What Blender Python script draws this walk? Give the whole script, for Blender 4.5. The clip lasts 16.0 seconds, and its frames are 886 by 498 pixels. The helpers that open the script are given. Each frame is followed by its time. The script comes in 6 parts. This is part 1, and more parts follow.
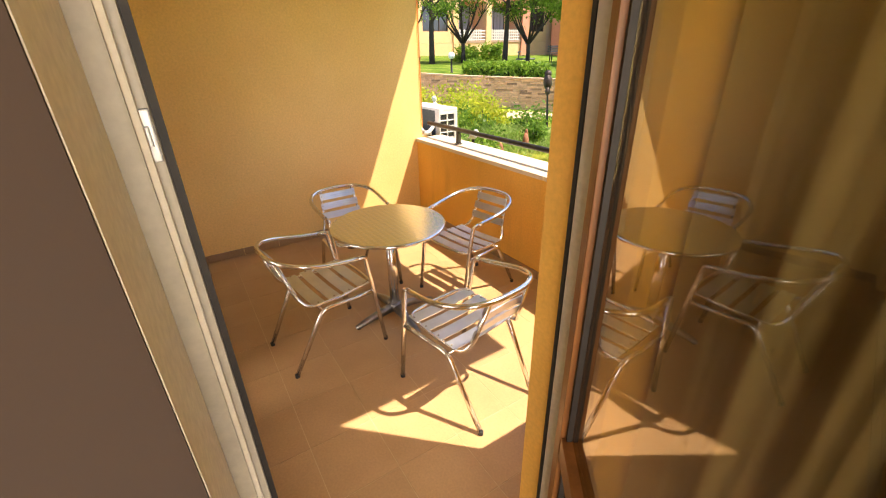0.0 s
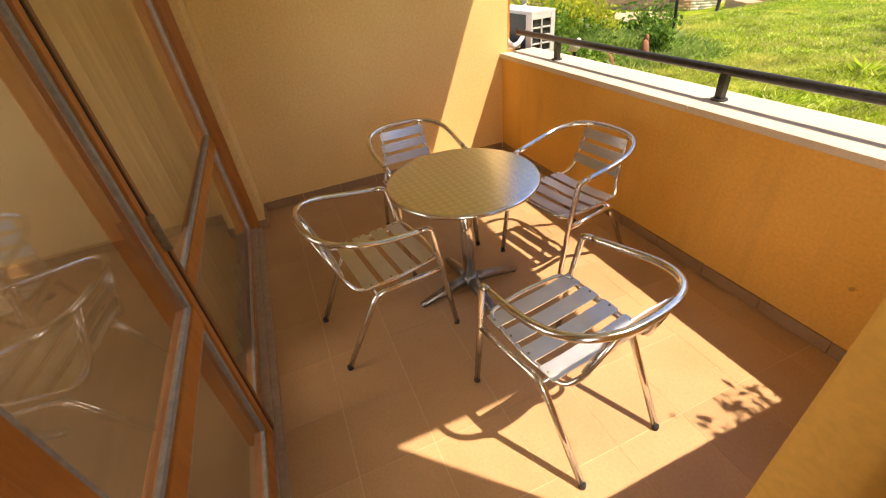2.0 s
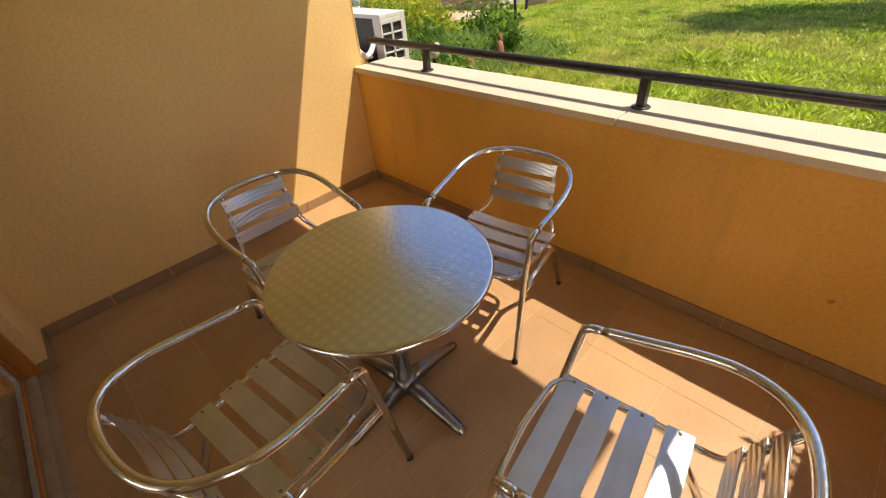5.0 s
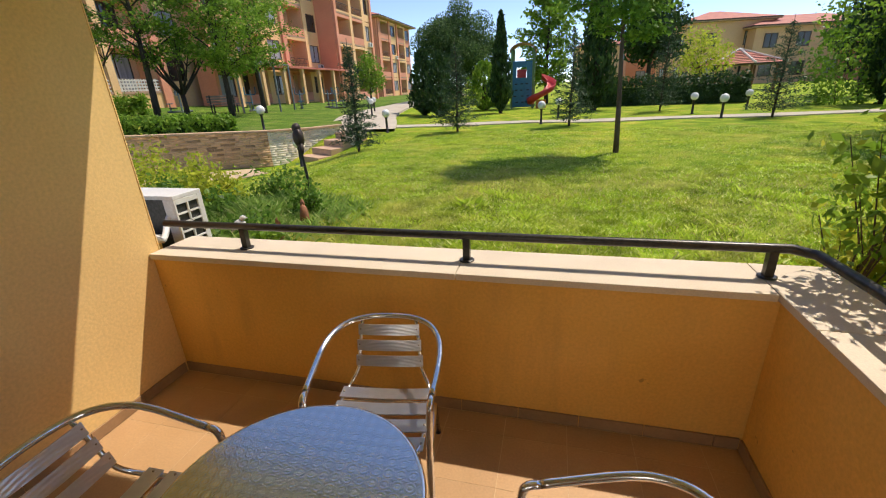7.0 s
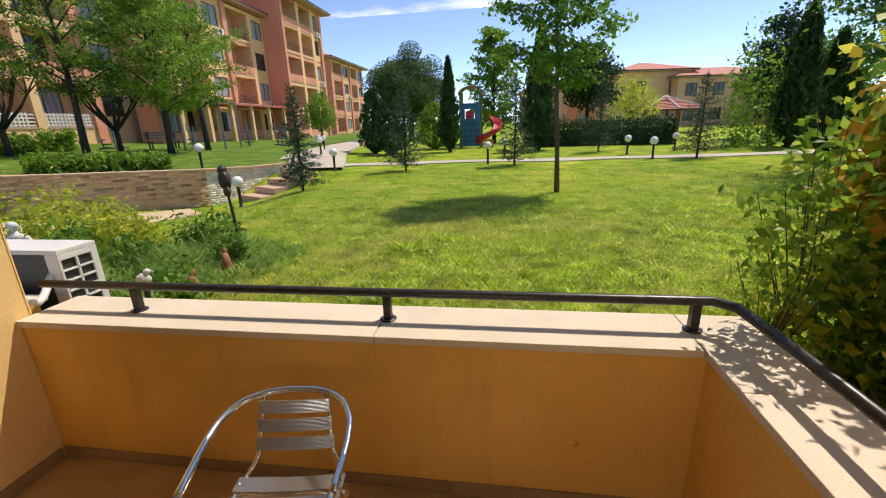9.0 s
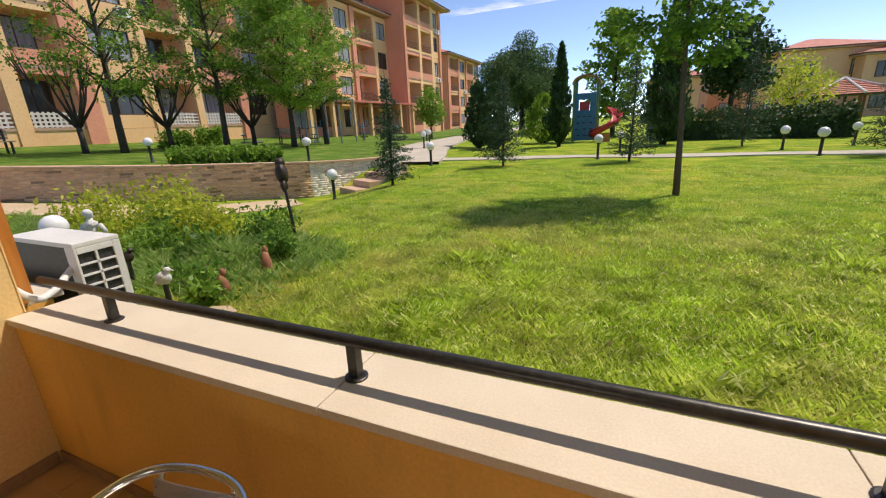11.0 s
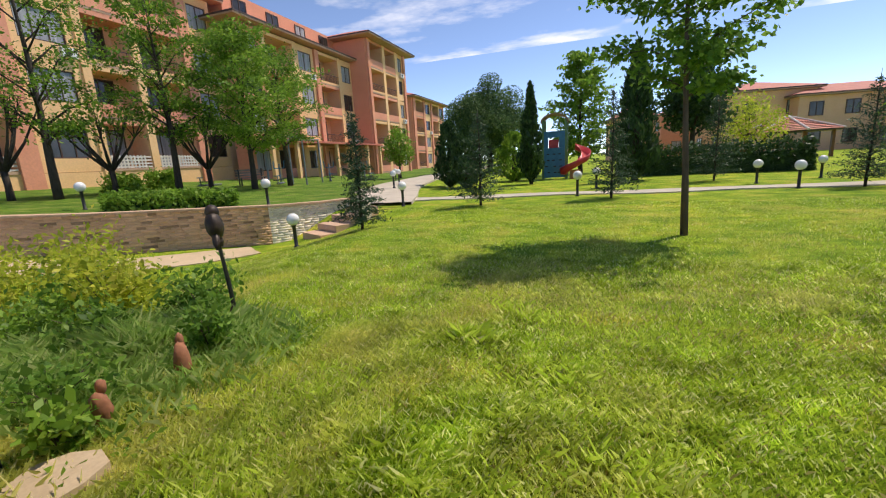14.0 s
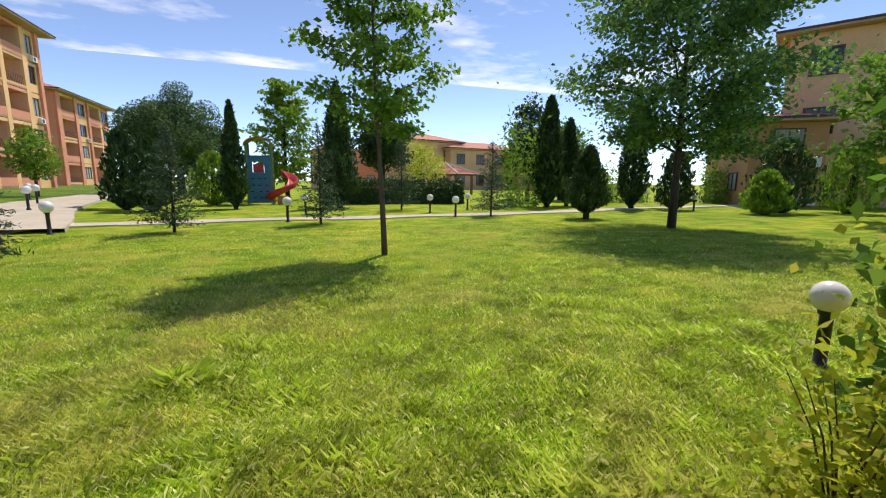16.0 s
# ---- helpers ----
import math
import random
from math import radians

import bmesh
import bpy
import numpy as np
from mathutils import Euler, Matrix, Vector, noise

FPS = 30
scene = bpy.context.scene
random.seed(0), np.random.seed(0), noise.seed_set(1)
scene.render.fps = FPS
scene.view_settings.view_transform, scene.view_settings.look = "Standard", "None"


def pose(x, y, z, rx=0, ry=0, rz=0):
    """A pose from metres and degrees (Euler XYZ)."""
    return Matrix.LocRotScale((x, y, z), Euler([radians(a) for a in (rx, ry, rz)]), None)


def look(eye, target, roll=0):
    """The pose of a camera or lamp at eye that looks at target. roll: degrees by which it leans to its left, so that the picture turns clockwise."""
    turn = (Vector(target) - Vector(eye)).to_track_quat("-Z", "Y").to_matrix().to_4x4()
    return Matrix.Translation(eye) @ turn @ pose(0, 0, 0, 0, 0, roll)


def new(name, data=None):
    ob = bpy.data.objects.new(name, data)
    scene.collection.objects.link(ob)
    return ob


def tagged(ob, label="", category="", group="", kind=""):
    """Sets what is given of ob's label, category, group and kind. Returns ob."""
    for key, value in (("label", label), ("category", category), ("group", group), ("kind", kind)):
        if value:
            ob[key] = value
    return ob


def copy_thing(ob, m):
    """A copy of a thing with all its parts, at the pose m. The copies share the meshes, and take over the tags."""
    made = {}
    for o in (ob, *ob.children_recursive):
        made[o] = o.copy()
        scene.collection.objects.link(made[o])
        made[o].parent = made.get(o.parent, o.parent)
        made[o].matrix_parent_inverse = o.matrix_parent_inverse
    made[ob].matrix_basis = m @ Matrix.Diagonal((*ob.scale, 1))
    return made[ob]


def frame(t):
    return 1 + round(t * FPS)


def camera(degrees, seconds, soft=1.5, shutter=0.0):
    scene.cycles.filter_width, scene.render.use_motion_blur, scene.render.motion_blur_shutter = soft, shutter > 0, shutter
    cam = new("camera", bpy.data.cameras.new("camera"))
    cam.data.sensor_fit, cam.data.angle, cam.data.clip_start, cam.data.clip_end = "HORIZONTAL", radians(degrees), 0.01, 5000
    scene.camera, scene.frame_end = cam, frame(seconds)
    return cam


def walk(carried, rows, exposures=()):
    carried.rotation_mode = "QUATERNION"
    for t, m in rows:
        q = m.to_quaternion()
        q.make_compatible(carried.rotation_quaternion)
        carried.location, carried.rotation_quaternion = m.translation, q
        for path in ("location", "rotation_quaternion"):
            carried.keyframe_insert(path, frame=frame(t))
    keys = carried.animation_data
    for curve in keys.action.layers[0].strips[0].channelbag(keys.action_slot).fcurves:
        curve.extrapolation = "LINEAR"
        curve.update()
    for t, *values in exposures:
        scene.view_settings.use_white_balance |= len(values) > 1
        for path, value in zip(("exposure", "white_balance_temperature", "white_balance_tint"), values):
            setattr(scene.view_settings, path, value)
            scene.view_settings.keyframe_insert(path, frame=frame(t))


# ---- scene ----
cam = camera(93.9, 16.0, 1.15)
PATH = [
    (0, (4.192, -2.305, 1.774), (2.66, -1.35, 0.913), -1.5),
    (0.5, (4.035, -2.281, 1.719), (2.552, -1.312, 0.792), -3.7),
    (1, (3.905, -2.247, 1.704), (2.434, -1.34, 0.697), -3.8),
    (1.5, (3.727, -2.114, 1.666), (2.186, -1.416, 0.6), -5.0),
    (2, (3.554, -1.989, 1.656), (2.006, -1.459, 0.506), -6.7),
    (2.5, (3.475, -1.95, 1.613), (1.976, -1.443, 0.39), -7.3),
    (3, (3.275, -1.902, 1.556), (1.862, -1.327, 0.263), -6.6),
    (5.5, (2.639, -1.818, 1.646), (1.578, -0.541, 0.531), -5.1),
    (6, (2.511, -1.858, 1.702), (1.645, -0.362, 0.694), -4.1),
    (6.5, (2.462, -1.882, 1.755), (1.798, -0.208, 0.886), -3.4),
    (7, (2.455, -1.915, 1.801), (1.966, -0.117, 1.074), -2.8),
    (7.5, (2.451, -1.921, 1.832), (2.09, -0.053, 1.217), -2.3),
    (8, (2.448, -1.906, 1.845), (2.176, -0.006, 1.282), -1.9),
    (10.5, (2.882, -1.101, 1.785), (2.342, 0.727, 1.178), -1.9),
    (11, (2.856, -0.88, 1.755), (2.072, 0.867, 1.176), -2.7),
    (11.5, (2.865, -0.616, 1.768), (1.83, 1.005, 1.218), -3.8),
    (12, (2.86, -0.518, 1.761), (1.69, 1.02, 1.248), -4.7),
    (12.5, (2.726, -0.411, 1.753), (1.531, 1.119, 1.275), -5.1),
    (13, (2.541, -0.26, 1.744), (1.413, 1.33, 1.294), -5.0),
    (13.5, (2.406, -0.11, 1.735), (1.435, 1.585, 1.304), -4.6),
    (14, (2.319, -0.022, 1.717), (1.664, 1.823, 1.306), -3.4),
    (14.5, (2.217, -0.105, 1.74), (1.937, 1.836, 1.351), -2.3),
    (15, (2.159, -0.171, 1.753), (2.228, 1.793, 1.382), -1.2),
    (15.5, (2.153, -0.208, 1.753), (2.532, 1.725, 1.402), -0.3),
    (16, (2.245, -0.172, 1.717), (2.912, 1.686, 1.396), 0.5),
]
walk(cam, [(t, look(eye, target, roll)) for t, eye, target, roll in PATH],
     exposures=[(0, 2.10, 7900, 17), (1.5, 1.80, 8000, 19), (2.2, 1.60, 8000, 20), (3.0, 1.45, 7900, 20), (5.5, 1.06, 7300, 15), (7.0, 0.84, 7000, 14), (8.0, 0.82, 6950, 14), (10.5, 0.75, 7000, 15), (13.0, 0.71, 7000, 15), (16.0, 0.79, 7100, 14)])

# ---- world and sun ----
SUN_X, SUN_Y = 0.41, 0.42          # metres east and north for each metre of height
world = bpy.data.worlds.new("sky")
scene.world = world
world.use_nodes = True
sky = world.node_tree.nodes.new("ShaderNodeTexSky")
sky.sky_type = "NISHITA"
sky.sun_disc = False
sky.sun_elevation = math.atan2(1.0, math.hypot(SUN_X, SUN_Y))
sky.sun_rotation = math.atan2(SUN_X, SUN_Y)
sky.air_density, sky.dust_density, sky.ozone_density, sky.altitude = 0.55, 0.0, 1.7, 1500
world.node_tree.links.new(sky.outputs[0], world.node_tree.nodes["Background"].inputs[0])
world.node_tree.nodes["Background"].inputs[1].default_value = 0.155
sun_data = bpy.data.lights.new("sun", "SUN")
sun_data.energy, sun_data.angle, sun_data.color = 2.65, radians(0.53), (1.0, 0.94, 0.84)
sun = new("sun", sun_data)
sun.matrix_world = look((SUN_X * 30, SUN_Y * 30, 30), (0, 0, 0))
# added fill lamps in assumed, unseen far openings, to brighten the two rooms
for name, eye, aim, w, h, power in (("room_fill", (7.28, -3.6, 1.4), (0, -3.6, 1.4), 3.5, 1.9, 55), ("room_fill", (1.65, -6.1, 1.45), (1.65, 0, 1.45), 2.4, 1.8, 28)):
    lamp = bpy.data.lights.new(name, "AREA")
    lamp.shape, lamp.size, lamp.size_y, lamp.energy, lamp.color = "RECTANGLE", w, h, power, (1.0, 0.95, 0.88)
    new(name, lamp).matrix_world = look(eye, aim)


# ---- materials ----
def shader(name, rough=0.6, metal=0.0, spec=0.5):
    m = bpy.data.materials.new(name)
    m.use_nodes = True
    b = m.node_tree.nodes["Principled BSDF"]
    b.inputs["Roughness"].default_value = rough
    b.inputs["Metallic"].default_value = metal
    b.inputs["Specular IOR Level"].default_value = spec
    return m, m.node_tree.nodes, m.node_tree.links, b


def coords(n, l, scale=(1, 1, 1), world_space=True):
    mp = n.new("ShaderNodeMapping")
    mp.inputs["Scale"].default_value = scale
    if world_space:
        l.new(n.new("ShaderNodeNewGeometry").outputs["Position"], mp.inputs[0])
    else:
        l.new(n.new("ShaderNodeTexCoord").outputs["Object"], mp.inputs[0])
    return mp.outputs[0]


def noise_of(n, l, vec, scale, detail=4.0, rough=0.55):
    t = n.new("ShaderNodeTexNoise")
    t.inputs["Scale"].default_value, t.inputs["Detail"].default_value, t.inputs["Roughness"].default_value = scale, detail, rough
    l.new(vec, t.inputs["Vector"])
    return t.outputs["Fac"]


def ramp(n, l, fac, stops):
    r = n.new("ShaderNodeValToRGB")
    while len(r.color_ramp.elements) < len(stops):
        r.color_ramp.elements.new(0.5)
    for e, (p, c) in zip(r.color_ramp.elements, stops):
        e.position, e.color = p, (*c, 1)
    l.new(fac, r.inputs[0])
    return r.outputs[0]


def mixed(n, l, a, b, fac, kind="MIX"):
    m = n.new("ShaderNodeMix")
    m.data_type, m.blend_type = "RGBA", kind
    for sock, v in ((m.inputs[6], a), (m.inputs[7], b), (m.inputs[0], fac)):
        if isinstance(v, bpy.types.NodeSocket):
            l.new(v, sock)
        else:
            sock.default_value = (*v, 1) if isinstance(v, tuple) else v
    return m.outputs[2]


def bumped(n, l, b, height, strength=0.3, distance=0.01):
    u = n.new("ShaderNodeBump")
    u.inputs["Strength"].default_value, u.inputs["Distance"].default_value = strength, distance
    l.new(height, u.inputs["Height"])
    l.new(u.outputs[0], b.inputs["Normal"])
    return u


def grained(name, dark, light, scale, rough=0.6, metal=0.0, bump=0.2, fine=60.0, stretch=(1, 1, 1), depth=0.004, piece=0.0, spec=0.5, odd=0.0, stain=0.0):
    """Two scales of noise between two colours, with fine relief; piece: how far separate pieces differ."""
    m, n, l, b = shader(name, rough, metal, spec)
    v = coords(n, l, stretch)
    big, small = noise_of(n, l, v, scale), noise_of(n, l, v, fine, 6)
    c = ramp(n, l, big, [(0.3, dark), (0.7, light)])
    c = mixed(n, l, c, ramp(n, l, small, [(0.3, (0.75,) * 3), (0.7, (1.0,) * 3)]), 0.6, "MULTIPLY")
    if piece:
        o = n.new("ShaderNodeObjectInfo")
        g = n.new("ShaderNodeNewGeometry")
        add = n.new("ShaderNodeMath")
        add.operation = "ADD"
        l.new(o.outputs["Random"], add.inputs[0])
        l.new(g.outputs["Random Per Island"], add.inputs[1])
        fr = n.new("ShaderNodeMath")
        fr.operation = "FRACT"
        l.new(add.outputs[0], fr.inputs[0])
        c = mixed(n, l, c, ramp(n, l, fr.outputs[0], [(0.0, (0.42,) * 3), (odd, (0.55,) * 3), (odd + 0.03, (1 - piece,) * 3), (1.0, (1 + piece * 0.5,) * 3)] if odd else [(0.0, (1 - piece,) * 3), (1.0, (1 + piece * 0.5,) * 3)]), 1.0, "MULTIPLY")
    if stain:      # grey-brown weather marks: soft runs and a few small spots
        runs = noise_of(n, l, coords(n, l, (2.2, 2.2, 0.45)), 2.4, 5, 0.6)
        spots = noise_of(n, l, coords(n, l), 13.0, 2, 0.5)
        c = mixed(n, l, c, (0.42, 0.25, 0.09), ramp(n, l, runs, [(0.52, (0,) * 3), (0.74, (stain,) * 3)]))
        c = mixed(n, l, c, (0.20, 0.12, 0.05), ramp(n, l, spots, [(0.73, (0,) * 3), (0.77, (stain * 1.6,) * 3)]))
    l.new(c, b.inputs["Base Color"])
    if bump:
        bumped(n, l, b, small, bump, depth)
    rr = n.new("ShaderNodeMapRange")
    rr.inputs["To Min"].default_value, rr.inputs["To Max"].default_value = max(0.02, rough - 0.08), min(1, rough + 0.1)
    l.new(small, rr.inputs[0])
    l.new(rr.outputs[0], b.inputs["Roughness"])
    return m


def foliage(name, dark, light, yellow=None, thin=0.35, dry=None, vary=(0.7, 1.15), patch=2.0, rough=0.5, spec=0.28):
    m, n, l, b = shader(name, rough, 0.0, spec)
    g = n.new("ShaderNodeNewGeometry")
    v = coords(n, l)
    c = ramp(n, l, g.outputs["Random Per Island"], [(0.0, dark), (0.75, light), (1.0, yellow or light)])
    c = mixed(n, l, c, ramp(n, l, noise_of(n, l, v, patch), [(0.3, (vary[0],) * 3), (0.7, (vary[1],) * 3)]), 0.8, "MULTIPLY")
    l.new(c, b.inputs["Base Color"])
    if dry:
        c = mixed(n, l, c, dry, ramp(n, l, noise_of(n, l, v, 0.9, 6, 0.65), [(0.46, (0,) * 3), (0.68, (0.8,) * 3)]))
        l.new(c, b.inputs["Base Color"])
    tr = n.new("ShaderNodeBsdfTranslucent")
    l.new(c, tr.inputs[0])
    mx = n.new("ShaderNodeMixShader")
    mx.inputs[0].default_value = thin
    l.new(b.outputs[0], mx.inputs[1])
    l.new(tr.outputs[0], mx.inputs[2])
    l.new(mx.outputs[0], n["Material Output"].inputs[0])
    return m


# same paint as M_PLASTER, made paler: light on these walls is in the colour
M_PLASTER_LIT = grained("lit_orange_plaster", (0.89, 0.60, 0.245), (0.94, 0.66, 0.29), 1.3, 0.85, bump=0.2, fine=60, depth=0.005, spec=0.2)
M_OCHRE = grained("ochre_render", (0.50, 0.25, 0.115), (0.57, 0.30, 0.145), 0.5, 0.85, bump=0.3, fine=12)
M_TRACK = grained("door_track", (0.38, 0.29, 0.20), (0.47, 0.37, 0.27), 20, 0.45)
M_GASKET = grained("grey_gasket", (0.30, 0.29, 0.26), (0.42, 0.41, 0.38), 30, 0.5)
M_PLASTER = grained("orange_plaster", (0.80, 0.445, 0.10), (0.88, 0.51, 0.14), 1.3, 0.85, bump=0.2, fine=60, depth=0.005, spec=0.2)
M_PLASTER_STAINED = grained("stained_orange_plaster", (0.80, 0.445, 0.10), (0.88, 0.51, 0.14), 1.3, 0.85, bump=0.2, fine=60, depth=0.005, spec=0.2, stain=0.30)
M_CEIL = grained("ceiling_paint", (0.80, 0.78, 0.74), (0.86, 0.84, 0.80), 1.0, 0.9, bump=0.2, spec=0.2)
M_TILE = grained("terracotta_tile", (0.49, 0.297, 0.146), (0.58, 0.36, 0.184), 2.2, 0.42, bump=0.08, fine=90, piece=0.08, stain=0.10)
M_GROUT = grained("tile_grout", (0.60, 0.42, 0.24), (0.70, 0.50, 0.30), 9.0, 0.9, bump=0.2)
M_SKIRT = grained("skirting_tile", (0.32, 0.195, 0.10), (0.40, 0.25, 0.135), 3.0, 0.45, bump=0.08)
M_COPING = grained("coping_stone", (0.64, 0.54, 0.41), (0.73, 0.63, 0.49), 2.5, 0.75, bump=0.2, fine=120)
M_RAIL = grained("dark_rail", (0.035, 0.033, 0.03), (0.06, 0.055, 0.05), 30, 0.35, 0.5, bump=0.05)
M_ALU = grained("aluminium_tube", (0.80, 0.79, 0.78), (0.88, 0.87, 0.86), 14, 0.16, 1.0, bump=0.03)
M_FOOT = grained("black_rubber", (0.015, 0.015, 0.015), (0.03, 0.03, 0.03), 40, 0.7)
M_CAST = grained("cast_aluminium", (0.28, 0.28, 0.28), (0.4, 0.4, 0.39), 20, 0.38, 1.0, bump=0.1)
M_WOOD = grained("brown_frame", (0.44, 0.15, 0.025), (0.60, 0.235, 0.045), 6, 0.38, bump=0.08, stretch=(4, 4, 0.5))
M_WOOD_DARK = grained("dark_brown_frame", (0.20, 0.075, 0.022), (0.30, 0.12, 0.038), 6, 0.4, bump=0.06, stretch=(4, 4, 0.5))
M_WHITE = grained("white_frame", (0.80, 0.72, 0.58), (0.86, 0.78, 0.65), 5, 0.4, bump=0.03)
M_FRAME_GREY = grained("grey_white_frame", (0.52, 0.47, 0.38), (0.60, 0.55, 0.45), 5, 0.4, bump=0.03)
M_REVEAL = grained("cream_reveal_paint", (0.88, 0.80, 0.63), (0.93, 0.86, 0.70), 3, 0.8, bump=0.05)
M_SEAL = grained("rubber_seal", (0.012, 0.01, 0.009), (0.025, 0.02, 0.018), 30, 0.6)
M_STEEL = grained("hinge_steel", (0.30, 0.26, 0.20), (0.42, 0.37, 0.3), 30, 0.35, 0.9)
M_ROOM = grained("room_paint", (0.34, 0.28, 0.17), (0.42, 0.35, 0.215), 1.2, 0.9, bump=0.1)
# near-black brown: the shade of a backlit wall is put into this colour
M_ROOM_BACKLIT = grained("backlit_room_paint", (0.034, 0.019, 0.013), (0.048, 0.028, 0.018), 1.2, 0.9, bump=0.1)
M_ROOM_FLOOR = grained("room_floor", (0.20, 0.135, 0.075), (0.28, 0.19, 0.11), 2, 0.45, stretch=(1, 8, 1))
M_ACWHITE = grained("white_metal_case", (0.70, 0.69, 0.66), (0.80, 0.79, 0.76), 3, 0.45, bump=0.05)
M_ACDARK = grained("dark_coil", (0.03, 0.03, 0.03), (0.07, 0.07, 0.07), 60, 0.5, 0.3)
M_PIPE = grained("white_pipe", (0.68, 0.66, 0.62), (0.78, 0.76, 0.72), 10, 0.6)
M_WHITESTONE = grained("white_plaster_figure", (0.60, 0.58, 0.54), (0.80, 0.79, 0.76), 14, 0.8, bump=0.8)
M_DARKFIG = grained("dark_bronze", (0.02, 0.016, 0.014), (0.07, 0.045, 0.03), 12, 0.5, 0.3, bump=0.5)
M_REDFIG = grained("red_brown_clay", (0.26, 0.10, 0.05), (0.40, 0.17, 0.09), 12, 0.8, bump=0.5)
M_POST = grained("black_post", (0.012, 0.012, 0.013), (0.03, 0.03, 0.03), 20, 0.45)
M_BARK = grained("bark", (0.07, 0.05, 0.035), (0.15, 0.11, 0.08), 6, 0.9, bump=0.8, fine=30, stretch=(3, 3, 0.6), depth=0.02)
M_BARK_DARK = grained("dark_bark", (0.035, 0.025, 0.02), (0.08, 0.06, 0.045), 6, 0.9, bump=0.8, fine=30, stretch=(3, 3, 0.6), depth=0.02)
M_CONCRETE = grained("pale_concrete", (0.46, 0.40, 0.31), (0.58, 0.51, 0.41), 1.5, 0.85, bump=0.3)
M_SAND = grained("tan_paving", (0.52, 0.39, 0.24), (0.62, 0.47, 0.30), 1.2, 0.85, bump=0.3, fine=25)
M_BRICK = grained("stone_brick", (0.66, 0.39, 0.225), (0.78, 0.49, 0.30), 2.0, 0.85, bump=0.6, fine=40, piece=0.16, odd=0.10)
M_MORTAR = grained("mortar", (0.56, 0.36, 0.22), (0.64, 0.43, 0.27), 6, 0.9, bump=0.5)
M_WHITEBRICK = grained("pale_stone_brick", (0.84, 0.72, 0.57), (0.92, 0.82, 0.69), 5.0, 0.85, bump=0.6, fine=40, piece=0.14)
M_PALE_MORTAR = grained("pale_mortar", (0.80, 0.69, 0.55), (0.87, 0.77, 0.63), 6, 0.9, bump=0.5)
M_STEP = grained("terracotta_step", (0.58, 0.36, 0.23), (0.68, 0.45, 0.31), 3, 0.7, bump=0.2)
M_FLAG = grained("flag_stone", (0.40, 0.30, 0.18), (0.52, 0.40, 0.26), 5, 0.85, bump=0.4)
M_CREAM = grained("cream_render", (0.84, 0.50, 0.235), (0.90, 0.57, 0.285), 0.5, 0.85, bump=0.3, fine=12)
M_SALMON = grained("salmon_render", (0.72, 0.29, 0.175), (0.80, 0.345, 0.215), 0.5, 0.85, bump=0.3, fine=12)
M_PEACH = grained("peach_render", (0.80, 0.46, 0.27), (0.86, 0.53, 0.32), 0.5, 0.85, bump=0.3, fine=12)
M_EAVE = grained("dark_eave", (0.05, 0.03, 0.025), (0.09, 0.05, 0.04), 4, 0.6)
M_SOFFIT = grained("pale_soffit", (0.46, 0.29, 0.19), (0.54, 0.35, 0.24), 2, 0.8)
M_ROOFTILE = grained("red_roof_tile", (0.48, 0.13, 0.085), (0.62, 0.20, 0.13), 2.0, 0.7, bump=0.4, fine=14, piece=0.2)
M_FARGLASS = grained("far_window_glass", (0.02, 0.018, 0.016), (0.07, 0.06, 0.05), 0.6, 0.08, bump=0.0)
M_CURTAIN_FAR = grained("pale_window_curtain", (0.22, 0.23, 0.25), (0.46, 0.47, 0.50), 1.5, 0.9, stretch=(6, 6, 0.3))
M_FRAME_FAR = grained("brown_window_frame", (0.06, 0.03, 0.018), (0.10, 0.05, 0.03), 5, 0.5)
M_LATTICE = grained("white_lattice", (0.62, 0.58, 0.52), (0.72, 0.68, 0.62), 4, 0.7)
M_BLUE = grained("blue_climbing_panel", (0.025, 0.15, 0.27), (0.04, 0.20, 0.34), 4, 0.45)
M_RED = grained("red_slide_plastic", (0.50, 0.03, 0.035), (0.62, 0.05, 0.05), 4, 0.35)
M_ORANGE_PL = grained("orange_plastic", (0.60, 0.20, 0.04), (0.7, 0.26, 0.06), 4, 0.4)
M_PLAYWOOD = grained("play_wood", (0.30, 0.16, 0.06), (0.40, 0.22, 0.09), 4, 0.6, stretch=(5, 5, 1))
M_GREENPOST = grained("green_paint", (0.10, 0.20, 0.08), (0.15, 0.27, 0.1), 4, 0.5)
M_GREYMETAL = grained("grey_painted_metal", (0.20, 0.22, 0.25), (0.28, 0.3, 0.33), 6, 0.4, 0.3)
M_BENCH = grained("bench_slat", (0.22, 0.17, 0.14), (0.32, 0.26, 0.22), 6, 0.7)

L_LIME = foliage("leaf_lime", (0.13, 0.26, 0.025), (0.24, 0.41, 0.045), (0.34, 0.48, 0.07), 0.48)
L_OLIVE = foliage("leaf_olive", (0.08, 0.19, 0.02), (0.17, 0.32, 0.03), (0.32, 0.47, 0.05), 0.48)
L_MID = foliage("leaf_mid", (0.08, 0.19, 0.025), (0.18, 0.34, 0.045), (0.28, 0.44, 0.07), 0.52)
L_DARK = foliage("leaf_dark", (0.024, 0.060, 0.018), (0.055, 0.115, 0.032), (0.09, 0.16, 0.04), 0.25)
L_BLUE = foliage("needle_blue_green", (0.03, 0.075, 0.035), (0.07, 0.13, 0.065), (0.10, 0.16, 0.08), 0.25)
L_YELLOW = foliage("leaf_yellow_green", (0.32, 0.40, 0.035), (0.55, 0.60, 0.06), (0.74, 0.68, 0.12), 0.6)
